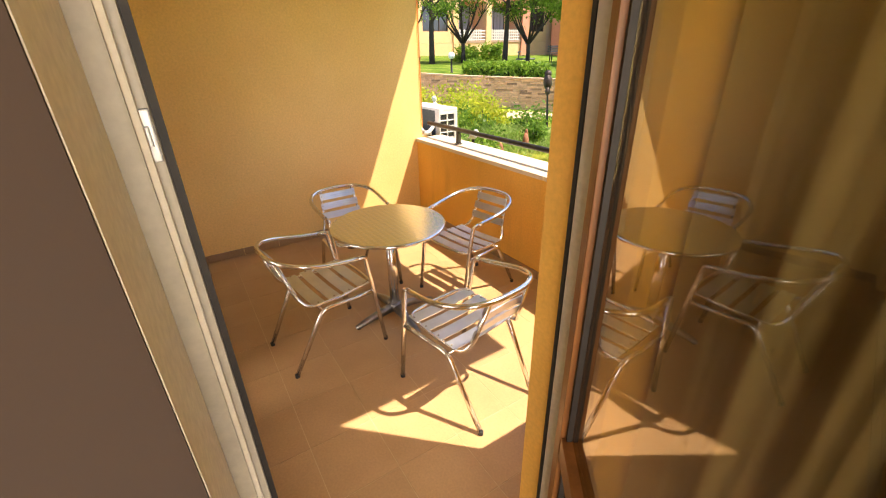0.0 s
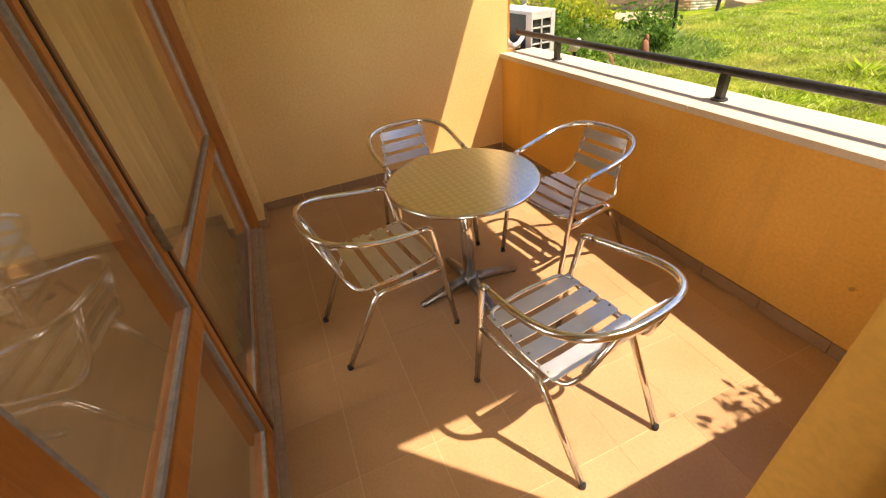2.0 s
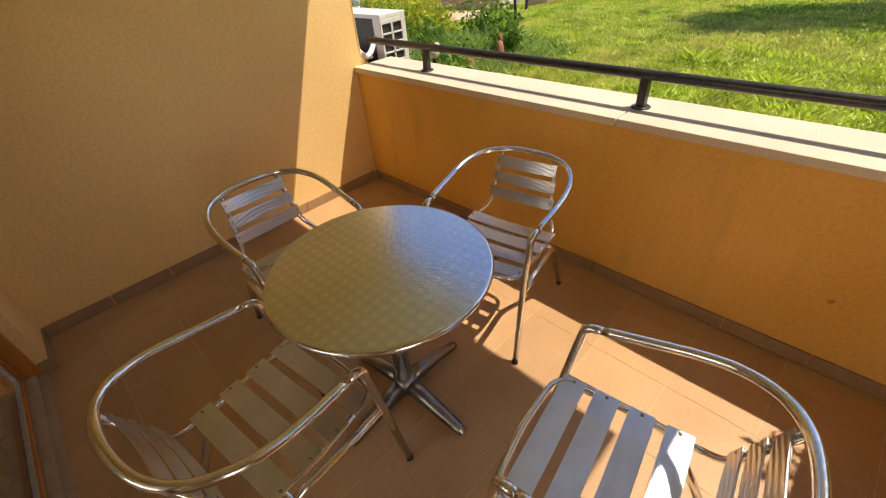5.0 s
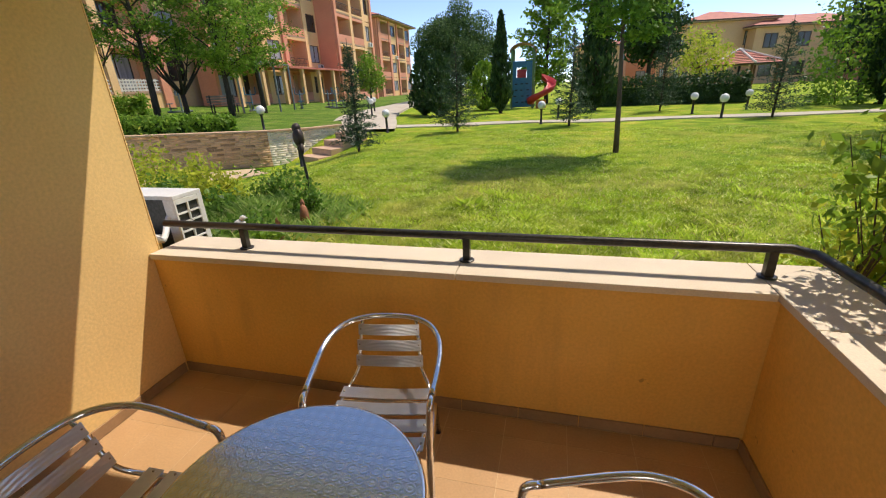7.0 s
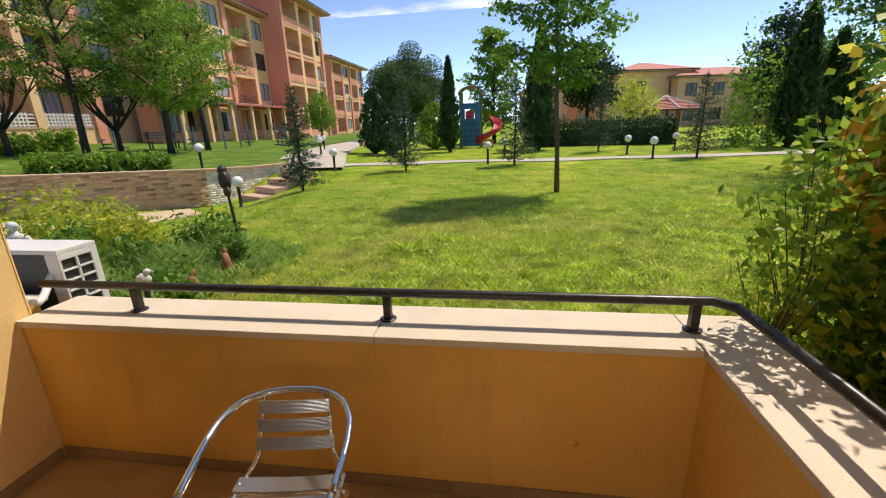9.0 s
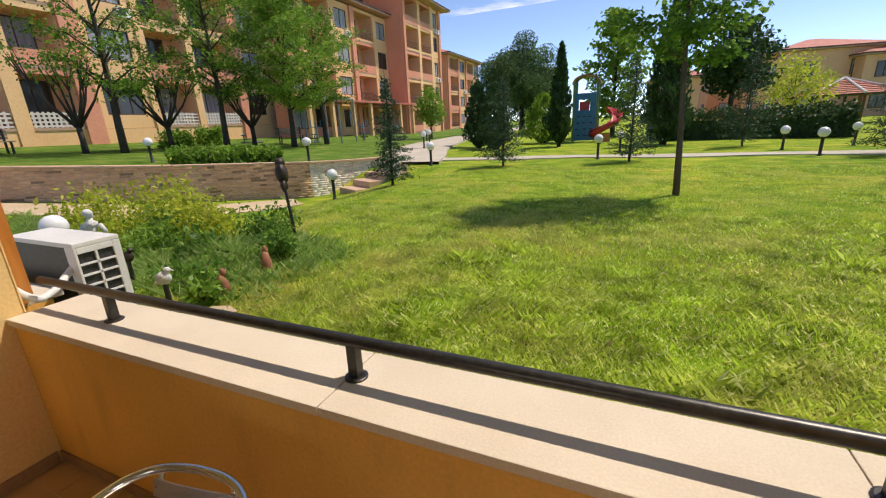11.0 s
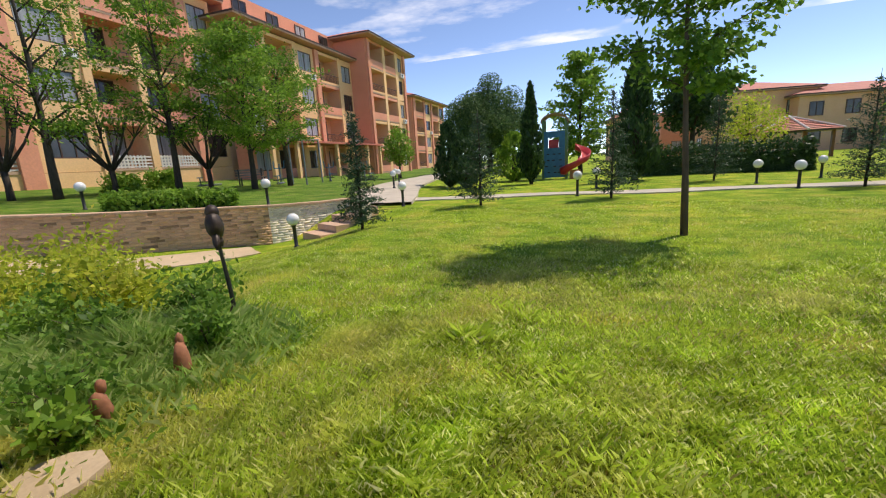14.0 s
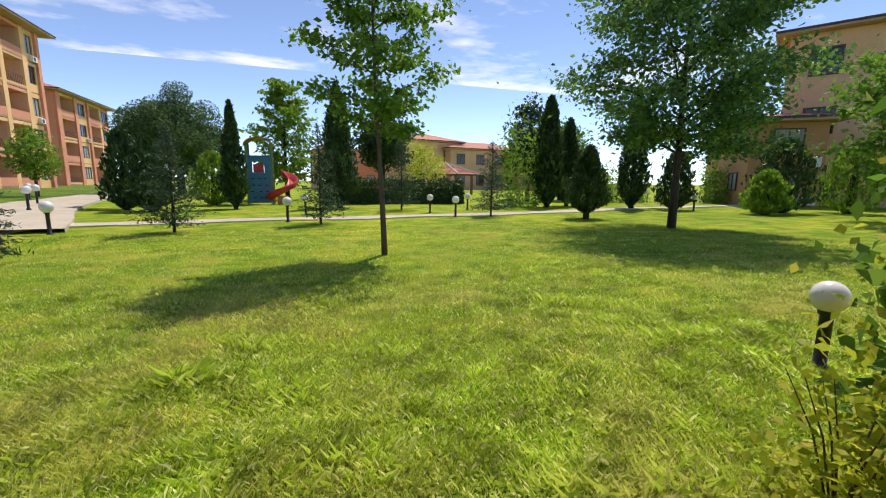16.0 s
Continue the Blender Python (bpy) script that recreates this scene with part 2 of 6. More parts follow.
L_GRASS = foliage("grass_blade", (0.20, 0.34, 0.025), (0.56, 0.70, 0.07), (0.92, 0.90, 0.50), 0.58, (0.74, 0.66, 0.22), (0.42, 1.6), 3.6, 0.36, 0.5)
L_STRAW = foliage("dry_straw", (0.50, 0.40, 0.16), (0.68, 0.58, 0.28), (0.78, 0.70, 0.42), 0.3)
L_TALL = foliage("tall_grass", (0.22, 0.38, 0.07), (0.42, 0.57, 0.15), (0.64, 0.70, 0.30), 0.55, None, (0.7, 1.15), 2.0, 0.38, 0.5)
L_LUSH = foliage("lush_grass_blade", (0.40, 0.57, 0.05), (0.64, 0.78, 0.10), (0.86, 0.88, 0.32), 0.58, None, (0.85, 1.2), 2.0, 0.45, 0.4)
L_TREE = foliage("leaf_deep", (0.065, 0.16, 0.045), (0.15, 0.29, 0.07), (0.26, 0.43, 0.10), 0.5)
L_GOLD = foliage("leaf_gold", (0.42, 0.30, 0.03), (0.62, 0.42, 0.05), (0.66, 0.30, 0.05), 0.5)
L_PINE = foliage("pine_needles", (0.045, 0.10, 0.035), (0.115, 0.205, 0.065), (0.21, 0.32, 0.10), 0.38)


def lawn_material(name, tone=(1.0, 1.0, 1.0)):
    m, n, l, b = shader(name, 0.9, 0.0, 0.1)
    v = coords(n, l)
    big, mid, small = noise_of(n, l, v, 0.35, 3), noise_of(n, l, v, 1.6, 5), noise_of(n, l, v, 38.0, 6, 0.7)
    c = ramp(n, l, mid, [(0.28, (0.13, 0.25, 0.025)), (0.50, (0.28, 0.40, 0.04)), (0.64, (0.42, 0.43, 0.08)), (0.76, (0.56, 0.48, 0.19))])
    c = mixed(n, l, c, ramp(n, l, big, [(0.3, (0.6, 0.75, 0.65)), (0.7, (1.3, 1.15, 1.05))]), 0.8, "MULTIPLY")
    c = mixed(n, l, c, ramp(n, l, small, [(0.3, (0.38,) * 3), (0.6, (1.15,) * 3)]), 0.85, "MULTIPLY")
    streak = noise_of(n, l, coords(n, l, (0.5, 3.2, 1.0)), 1.5, 4, 0.6)
    c = mixed(n, l, c, ramp(n, l, streak, [(0.35, (0.62, 0.70, 0.70)), (0.65, (1.18, 1.12, 1.05))]), 0.75, "MULTIPLY")
    c = mixed(n, l, c, tone, 1.0, "MULTIPLY")
    l.new(c, b.inputs["Base Color"])
    bumped(n, l, b, small, 0.9, 0.04)
    return m


def glass_material(name, tint, rough=0.01, clear=0.55):
    m, n, l, b = shader(name, rough)
    g = n.new("ShaderNodeBsdfGlossy")
    g.inputs["Roughness"].default_value = rough
    t = n.new("ShaderNodeBsdfTransparent")
    t.inputs[0].default_value = (*tint, 1)
    w = n.new("ShaderNodeLayerWeight")
    w.inputs[0].default_value = 0.5
    f = ramp(n, l, w.outputs["Facing"], [(0.0, (0.08,) * 3), (0.45, (0.15,) * 3), (0.75, (0.36,) * 3), (1.0, (0.90,) * 3)])
    mx = n.new("ShaderNodeMixShader")
    l.new(f, mx.inputs[0])
    l.new(t.outputs[0], mx.inputs[1])
    l.new(g.outputs[0], mx.inputs[2])
    l.new(mx.outputs[0], n["Material Output"].inputs[0])
    return m


def slat_material():
    m, n, l, b = shader("ribbed_aluminium", 0.32, 1.0)
    tc = n.new("ShaderNodeTexCoord")
    w = n.new("ShaderNodeTexWave")
    w.bands_direction = "Y"
    w.inputs["Scale"].default_value = 62.0
    l.new(tc.outputs["Object"], w.inputs[0])
    c = ramp(n, l, noise_of(n, l, coords(n, l, (1, 1, 1), False), 9.0), [(0.3, (0.64, 0.65, 0.67)), (0.7, (0.76, 0.77, 0.79))])
    l.new(c, b.inputs["Base Color"])
    bumped(n, l, b, w.outputs["Fac"], 0.5, 0.0012)
    return m


def swirl_material():
    """Stainless steel with a lattice of round burnished marks."""
    m, n, l, b = shader("swirled_steel", 0.21, 1.0)
    tc = n.new("ShaderNodeTexCoord")
    mp = n.new("ShaderNodeMapping")
    mp.inputs["Scale"].default_value = (26, 26, 26)
    l.new(tc.outputs["Object"], mp.inputs[0])
    fr = n.new("ShaderNodeVectorMath")
    fr.operation = "FRACTION"
    l.new(mp.outputs[0], fr.inputs[0])
    sb = n.new("ShaderNodeVectorMath")
    sb.operation = "SUBTRACT"
    sb.inputs[1].default_value = (0.5, 0.5, 0)
    l.new(fr.outputs[0], sb.inputs[0])
    fl = n.new("ShaderNodeVectorMath")
    fl.operation = "MULTIPLY"
    fl.inputs[1].default_value = (1, 1, 0)
    l.new(sb.outputs[0], fl.inputs[0])
    ln = n.new("ShaderNodeVectorMath")
    ln.operation = "LENGTH"
    l.new(fl.outputs[0], ln.inputs[0])
    sn = n.new("ShaderNodeMath")
    sn.operation = "MULTIPLY"
    sn.inputs[1].default_value = 22.0
    l.new(ln.outputs["Value"], sn.inputs[0])
    si = n.new("ShaderNodeMath")
    si.operation = "SINE"
    l.new(sn.outputs[0], si.inputs[0])
    mix = n.new("ShaderNodeMath")
    mix.operation = "MULTIPLY_ADD"
    mix.inputs[1].default_value = 0.25
    l.new(si.outputs[0], mix.inputs[0])
    l.new(ln.outputs["Value"], mix.inputs[2])
    c = ramp(n, l, ln.outputs["Value"], [(0.0, (0.84, 0.86, 0.88)), (0.5, (0.66, 0.68, 0.70))])
    l.new(c, b.inputs["Base Color"])
    b.inputs["Coat Weight"].default_value, b.inputs["Coat Roughness"].default_value, b.inputs["Coat IOR"].default_value = 0.8, 0.16, 1.8
    bumped(n, l, b, mix.outputs[0], 0.16, 0.002)
    return m


def lamp_globe_material():
    m, n, l, b = shader("opal_globe", 0.25)
    b.inputs["Base Color"].default_value = (0.80, 0.79, 0.76, 1)
    c = ramp(n, l, noise_of(n, l, coords(n, l), 6.0), [(0.3, (0.74, 0.73, 0.70)), (0.7, (0.82, 0.81, 0.79))])
    l.new(c, b.inputs["Base Color"])
    return m


def sheer_material(name, dark, light):
    m, n, l, b = shader(name, 0.9)
    c = ramp(n, l, noise_of(n, l, coords(n, l, (14, 14, 0.6)), 4.0), [(0.3, dark), (0.7, light)])
    l.new(c, b.inputs["Base Color"])
    t = n.new("ShaderNodeBsdfTranslucent")
    l.new(c, t.inputs[0])
    mx = n.new("ShaderNodeMixShader")
    mx.inputs[0].default_value = 0.6
    l.new(b.outputs[0], mx.inputs[1])
    l.new(t.outputs[0], mx.inputs[2])
    l.new(mx.outputs[0], n["Material Output"].inputs[0])
    return m


def cloud_material():
    m, n, l, b = shader("thin_cloud", 1.0)
    v = coords(n, l, (0.00075, 0.0009, 0.001))
    a = noise_of(n, l, v, 1.1, 9, 0.6)
    mask = ramp(n, l, a, [(0.50, (0, 0, 0)), (0.57, (0.28, 0.28, 0.28)), (0.70, (0.92, 0.92, 0.92))])
    e = n.new("ShaderNodeEmission")
    e.inputs[0].default_value, e.inputs[1].default_value = (0.94, 0.96, 1.0, 1), 0.82
    t = n.new("ShaderNodeBsdfTransparent")
    mx = n.new("ShaderNodeMixShader")
    l.new(mask, mx.inputs[0])
    l.new(t.outputs[0], mx.inputs[1])
    l.new(e.outputs[0], mx.inputs[2])
    l.new(mx.outputs[0], n["Material Output"].inputs[0])
    return m


M_LAWN = lawn_material("lawn", (1.08, 1.07, 0.80))
M_LAWN_DEEP = lawn_material("deep_green_lawn", (0.50, 0.62, 0.8))
M_GLASS = glass_material("tinted_glass", (0.95, 0.92, 0.84))
M_DOOR_GLASS = glass_material("brown_door_glass", (0.55, 0.49, 0.34))
M_SLAT = slat_material()
M_SWIRL = swirl_material()
M_GLOBE = lamp_globe_material()
M_SHEER = sheer_material("sheer_curtain", (0.66, 0.57, 0.40), (0.78, 0.69, 0.50))
M_SHEER_OLIVE = sheer_material("olive_sheer_curtain", (0.45, 0.40, 0.27), (0.56, 0.50, 0.35))
M_CLOUD = cloud_material()


# ---- building blocks ----
def part(name, bm, material, parent=None, label="", smooth=False):
    """Link a bmesh as one mesh object, under a thing if one is given."""
    me = bpy.data.meshes.new(name)
    bm.to_mesh(me)
    bm.free()
    return link(name, me, material, parent, label, smooth)


def link(name, me, material, parent=None, label="", smooth=False):
    if material is not None and not me.materials:
        me.materials.append(material)
    if smooth:
        me.polygons.foreach_set("use_smooth", [True] * len(me.polygons))
    ob = new(name, me)
    if parent is not None:
        ob.parent = parent
    if label:
        ob["label"] = label
    return ob


def thing(name, label, category, group="", kind="", m=None):
    ob = tagged(new(name), label, category, group, kind)
    ob.empty_display_size = 0.1
    if m is not None:
        ob.matrix_basis = m
    return ob


def box(x0, x1, y0, y1, z0, z1, bevel=0.0, bm=None):
    bm = bm or bmesh.new()
    made = bmesh.ops.create_cube(bm, size=1.0, matrix=Matrix.LocRotScale(((x0 + x1) / 2, (y0 + y1) / 2, (z0 + z1) / 2), None, (abs(x1 - x0), abs(y1 - y0), abs(z1 - z0))))
    if bevel:
        edges = list({e for v in made["verts"] for e in v.link_edges})
        bmesh.ops.bevel(bm, geom=edges, offset=bevel, segments=2, profile=0.7, affect="EDGES")
    return bm


def slabs(boxes, bevel=0.0):
    bm = bmesh.new()
    for b in boxes:
        box(*b, bevel=bevel, bm=bm)
    return bm


def rounded(points, steps=6, radius=0.06):
    """A path of corner points with each inner corner rounded off."""
    pts = [Vector(p) for p in points]
    out = [pts[0]]
    for a, b, c in zip(pts, pts[1:], pts[2:]):
        r = min(radius, (b - a).length * 0.48, (c - b).length * 0.48)
        p, q = b + (a - b).normalized() * r, b + (c - b).normalized() * r
        for i in range(steps + 1):
            s = i / steps
            out.append(p * (1 - s) ** 2 + b * 2 * s * (1 - s) + q * s * s)
    return out + [pts[-1]]


def tube(path, radius, sides=10, bm=None, closed=False, ends=True):
    """A tube along a path; radius may be one number or one for each point."""
    bm = bm or bmesh.new()
    path = [Vector(p) for p in path]
    radii = radius if isinstance(radius, (list, tuple)) else [radius] * len(path)
    rings, side = [], None
    for i, p in enumerate(path):
        a = path[i - 1] if i or closed else p
        b = path[(i + 1) % len(path)] if i + 1 < len(path) or closed else p
        ahead = (b - a).normalized()
        if side is None:
            side = ahead.orthogonal().normalized()
        side = (side - ahead * side.dot(ahead)).normalized()
        up = ahead.cross(side)
        rings.append([bm.verts.new(p + (side * math.cos(k) + up * math.sin(k)) * radii[i]) for k in (2 * math.pi * s / sides for s in range(sides))])
    pairs = list(zip(rings, rings[1:])) + ([(rings[-1], rings[0])] if closed else [])
    for r0, r1 in pairs:
        for s in range(sides):
            bm.faces.new((r0[s], r0[(s + 1) % sides], r1[(s + 1) % sides], r1[s]))
    if ends and not closed:
        bm.faces.new(rings[0][::-1])
        bm.faces.new(rings[-1])
    return bm


def lathe(profile, sides=24, bm=None, at=(0, 0, 0)):
    """A turned shape from rows of (radius, height)."""
    bm = bm or bmesh.new()
    rings = [[bm.verts.new((at[0] + max(r, 0.0005) * math.cos(2 * math.pi * s / sides), at[1] + max(r, 0.0005) * math.sin(2 * math.pi * s / sides), at[2] + z)) for s in range(sides)] for r, z in profile]
    for a, b in zip(rings, rings[1:]):
        for s in range(sides):
            bm.faces.new((a[s], a[(s + 1) % sides], b[(s + 1) % sides], b[s]))
    bm.faces.new(rings[0][::-1])
    bm.faces.new(rings[-1])
    return bm


def blob(centre, size, bm=None, rough=0.12, detail=2, seed=0.0):
    bm = bm or bmesh.new()
    made = bmesh.ops.create_icosphere(bm, subdivisions=detail, radius=1.0)
    for v in made["verts"]:
        k = 1 + rough * noise.noise(v.co * 2.3 + Vector((seed, seed * 1.7, 0)))
        v.co = Vector(centre) + Vector((v.co.x * size[0], v.co.y * size[1], v.co.z * size[2])) * k
    return bm


def array_mesh(name, verts, faces):
    """A mesh from numpy arrays of vertices and equal-sided faces."""
    me = bpy.data.meshes.new(name)
    k = faces.shape[1]
    me.vertices.add(len(verts))
    me.vertices.foreach_set("co", np.asarray(verts, np.float32).ravel())
    me.loops.add(faces.size)
    me.loops.foreach_set("vertex_index", np.asarray(faces, np.int32).ravel())
    me.polygons.add(len(faces))
    me.polygons.foreach_set("loop_start", np.arange(0, faces.size, k, dtype=np.int32))
    me.update(calc_edges=True)
    return me


def leaf_mesh(name, centres, size, rng, narrow=0.5, lift=None, spread=0.35):
    """A cloud of leaves, each a pointed four-cornered blade with a fold."""
    n = len(centres)
    d = rng.normal(size=(n, 3))
    if lift is not None:
        d = d * 0.6 + lift
    d /= np.linalg.norm(d, axis=1, keepdims=True)
    s = np.cross(d, rng.normal(size=(n, 3)))
    s /= np.linalg.norm(s, axis=1, keepdims=True) + 1e-9
    u = np.cross(d, s)
    ln = (size * (1 + spread * rng.normal(size=(n, 1)))).clip(size * 0.4, size * 2)
    c = np.asarray(centres)
    quad = np.stack([c - d * ln * 0.5, c + s * ln * narrow * 0.5 + u * ln * 0.08, c + d * ln * 0.5, c - s * ln * narrow * 0.5 + u * ln * 0.08], 1)
    return array_mesh(name, quad.reshape(-1, 3), np.arange(n * 4).reshape(n, 4))


def smooth(a, b, x):
    s = min(1.0, max(0.0, (x - a) / (b - a)))
    return s * s * (3 - 2 * s)


# ---- the balcony: structure ----
H, FRONT, RIGHT, SLAB = 0.90, 0.0, 3.45, 2.60
BACK, GLASS_Y = -2.35, -2.46

floor = tagged(part("floor", slabs([(0.0, 3.46, -2.52, 0.0, -0.16, -0.0015)]), M_GROUT), "terracotta-coloured ceramic tiles on the balcony floor", "floor", kind="structure")
tagged(part("wall_left", box(-0.22, 0.0, -2.62, 0.06, -0.3, SLAB, 0.008), M_PLASTER_LIT), "rough orange plaster side wall of the balcony", "wall", kind="structure")
tagged(part("wall_back", slabs([(0.001, 0.305, -2.62, BACK, -0.16, SLAB), (0.305, 3.185, -2.62, BACK + 0.01, 2.28, SLAB), (3.185, 3.469, -2.62, BACK - 0.01, -0.16, SLAB)], 0.006), M_PLASTER_LIT),
       "orange plaster wall around the glazed balcony doors", "wall", kind="structure")
tagged(part("wall_door", slabs([(3.43, 3.72, -1.50, -1.05, -0.3, SLAB), (3.43, 3.72, -2.36, -1.50, 2.14, SLAB), (3.472, 3.72, -6.0, -2.412, -0.16, SLAB)], 0.006), M_PLASTER),
       "orange plaster wall with the open balcony door", "wall", kind="structure")
tagged(part("wall_room_front", box(3.722, 7.2, -1.30, -1.05, -0.3, SLAB), M_PLASTER), "orange plaster outer wall of the flat", "wall", kind="structure")
tagged(part("parapet_front", box(0.002, 3.74, 0.0, 0.27, -0.3, 0.862), M_PLASTER_STAINED), "low orange plaster parapet wall along the lawn", "parapet", kind="structure")
tagged(part("parapet_side", box(3.46, 3.74, -1.05, -0.002, -0.3, 0.862), M_PLASTER_STAINED), "low orange plaster parapet at the side of the balcony", "parapet", kind="structure")
tagged(part("neighbour_parapet", box(-2.6, -0.222, 0.0, 0.27, -0.3, 0.862), M_PLASTER), "low orange plaster parapet of the next balcony", "parapet", kind="structure")
ceiling = tagged(part("ceiling", slabs([(-0.22, 3.62, -2.62, 0.272, SLAB + 0.001, 2.80), (-0.22, 7.2, -6.2, -2.62, SLAB + 0.001, 2.80), (3.62, 7.2, -2.62, -1.05, SLAB + 0.001, 2.80)]), M_CEIL),
                 "painted concrete slab over the balcony", "ceiling", kind="structure")
coping = tagged(new("coping"), "pale stone coping slabs on the parapet", "coping", kind="structure")
for x0, x1, y0, y1 in ((0.004, 1.996, -0.022, 0.33), (2.0, 3.438, -0.022, 0.33), (3.442, 3.80, -0.30, 0.33), (3.442, 3.80, -1.047, -0.304)):
    part("coping_slab", box(x0, x1, y0, y1, 0.864, H, 0.006), M_COPING, coping)
part("coping_slab", box(-2.6, -0.225, -0.022, 0.33, 0.864, H, 0.006), M_COPING, coping)
skirting = tagged(new("baseboard"), "brown ceramic skirting tiles along the walls", "skirting", kind="structure")
for a in np.arange(-2.34, -0.02, 0.332):
    part("skirting_tile", box(0.001, 0.012, a, min(a + 0.328, -0.013), 0.001, 0.072, 0.002), M_SKIRT, skirting)
for a in np.arange(0.014, 3.44, 0.332):
    part("skirting_tile", box(a, min(a + 0.328, 3.446), -0.012, -0.001, 0.001, 0.072, 0.002), M_SKIRT, skirting)
for a in np.arange(-1.48, -0.02, 0.332):
    part("skirting_tile", box(3.447, 3.459, a, min(a + 0.328, -0.013), 0.001, 0.072, 0.002), M_SKIRT, skirting)
part("skirting_tile", box(0.013, 0.306, BACK + 0.001, BACK + 0.012, 0.001, 0.072, 0.002), M_SKIRT, skirting)
part("skirting_tile", box(0.306, 0.317, -2.42, BACK + 0.012, 0.001, 0.072, 0.002), M_SKIRT, skirting)
# corner trim and brown downpipe at the end of the side wall
part("corner_bead", box(-0.006, 0.004, 0.056, 0.064, 0.902, SLAB, 0.002), M_PLASTER_LIT, bpy.data.objects["wall_left"], "plastered corner bead")
pipe = thing("downpipe", "brown painted square downpipe behind the wall end", "downpipe")
part("pipe_shaft", box(-0.235, -0.15, 0.064, 0.17, 0.902, SLAB, 0.006), M_WOOD, pipe)
part("pipe_bracket", box(-0.24, -0.145, 0.062, 0.175, 1.7, 1.73, 0.003), M_WOOD_DARK, pipe)


# ---- glazed balcony doors in the back wall ----
window = tagged(new("window_1"), "brown-framed glazed sliding doors with mid rails", "glazed door", kind="structure")
part("window_frame", slabs([(0.306, 0.326, -2.53, -2.40, 0.0, 2.28), (3.125, 3.184, -2.53, -2.40, 0.0, 2.28), (0.326, 3.125, -2.53, -2.40, 2.22, 2.28)], 0.004), M_WOOD, window)
part("threshold", slabs([(0.326, 3.125, -2.53, -2.425, 0.001, 0.035), (0.326, 3.125, -2.425, -2.39, 0.001, 0.018)], 0.003), M_TRACK, window, "grey-brown metal threshold track")


def sash(x0, x1, y, first=0.085, low=0.12):
    s = part("sash_frame", slabs([(x0, x0 + first, y - 0.03, y + 0.03, 0.04, 2.215), (x1 - 0.085, x1, y - 0.03, y + 0.03, 0.04, 2.215),
                                  (x0 + first, x1 - 0.085, y - 0.028, y + 0.028, 0.04, low), (x0 + first, x1 - 0.085, y - 0.028, y + 0.028, 0.735, 0.815),
                                  (x0 + first, x1 - 0.085, y - 0.028, y + 0.028, 2.135, 2.215)], 0.005), M_WOOD, window)
    for z0, z1 in ((low, 0.735), (0.815, 2.135)):
        a, b = x0 + first, x1 - 0.085
        part("gasket", slabs([(a, a + 0.02, y + 0.008, y + 0.02, z0, z1), (b - 0.02, b, y + 0.008, y + 0.02, z0, z1), (a + 0.02, b - 0.02, y + 0.008, y + 0.02, z0, z0 + 0.018), (a + 0.02, b - 0.02, y + 0.008, y + 0.02, z1 - 0.018, z1)]), M_GASKET, s)
        pane = part("pane", box(a, b, y - 0.004, y + 0.006, z0, z1), M_GLASS, s)
        pane.visible_shadow = False
    return s


sash(0.328, 2.30, -2.495, 0.03, 0.065)
right_sash = sash(2.22, 3.123, -2.455)
part("stile_cover", box(2.238, 2.262, -2.4245, -2.419, 0.045, 2.21, 0.002), M_WOOD_DARK, right_sash, "dark brown cover strip")
part("stile_seal", slabs([(2.229, 2.2375, -2.4248, -2.4225, 0.045, 2.21), (2.2625, 2.269, -2.4248, -2.4225, 0.045, 2.21)]), M_SEAL, right_sash, "black rubber seal strips")
part("sash_handle", slabs([(2.278, 2.288, -2.424, -2.40, 1.02, 1.14)], 0.003), M_STEEL, right_sash)

# ---- the open door ----
door = tagged(new("door_1"), "open brown-framed glazed balcony door in a white frame", "door", kind="structure")
part("door_frame", slabs([(3.495, 3.575, -2.412, -2.343, 0.0, 2.14), (3.528, 3.558, -2.343, -2.3225, 0.0, 2.14), (3.56, 3.68, -1.535, -1.502, 0.0, 2.14), (3.56, 3.68, -2.322, -1.535, 2.10, 2.14)], 0.004), M_FRAME_GREY, door, "grey-white painted door frame")
part("reveal", slabs([(3.5765, 3.720, -2.414, -2.3765, 0.0, SLAB), (3.5765, 3.806, -2.376, -2.370, 0.0, SLAB)], 0.001), M_REVEAL, door, "cream plastered door reveal")
part("frame_seal", slabs([(3.53, 3.556, -2.322, -2.312, 0.0, 2.138), (3.548, 3.5595, -1.537, -1.502, 0.0, 2.138)]), M_SEAL, door, "black rubber door seal")
part("jamb_bead", box(3.568, 3.584, -2.3425, -2.334, 0.0, 2.1, 0.003), M_WHITE, door)
part("strike_plate", slabs([(3.5585, 3.567, -2.3425, -2.324, 1.657, 1.721), (3.5585, 3.571, -2.335, -2.329, 1.677, 1.701)], 0.002), M_CAST, door, "dull grey metal strike plate")
part("door_sill", box(3.472, 3.74, -2.32, -1.54, -0.05, 0.02, 0.004), M_STEEL, door)
leaf = new("door_leaf")
leaf.parent = door
leaf.matrix_basis = pose(3.655, -1.560, 0.0, 0, 0, -38.5)
part("leaf_frame", slabs([(0.0, 0.058, -0.035, 0.035, 0.025, 2.10), (0.735, 0.805, -0.035, 0.035, 0.025, 2.10), (0.058, 0.735, -0.033, 0.033, 0.025, 0.14), (0.058, 0.735, -0.033, 0.033, 0.735, 0.815), (0.058, 0.735, -0.033, 0.033, 2.0, 2.10)], 0.006), M_WOOD_DARK, leaf, "dark brown door stiles and rails")
part("leaf_edge", box(-0.004, -0.0005, -0.025, 0.025, 0.03, 2.09), M_WHITE, leaf)
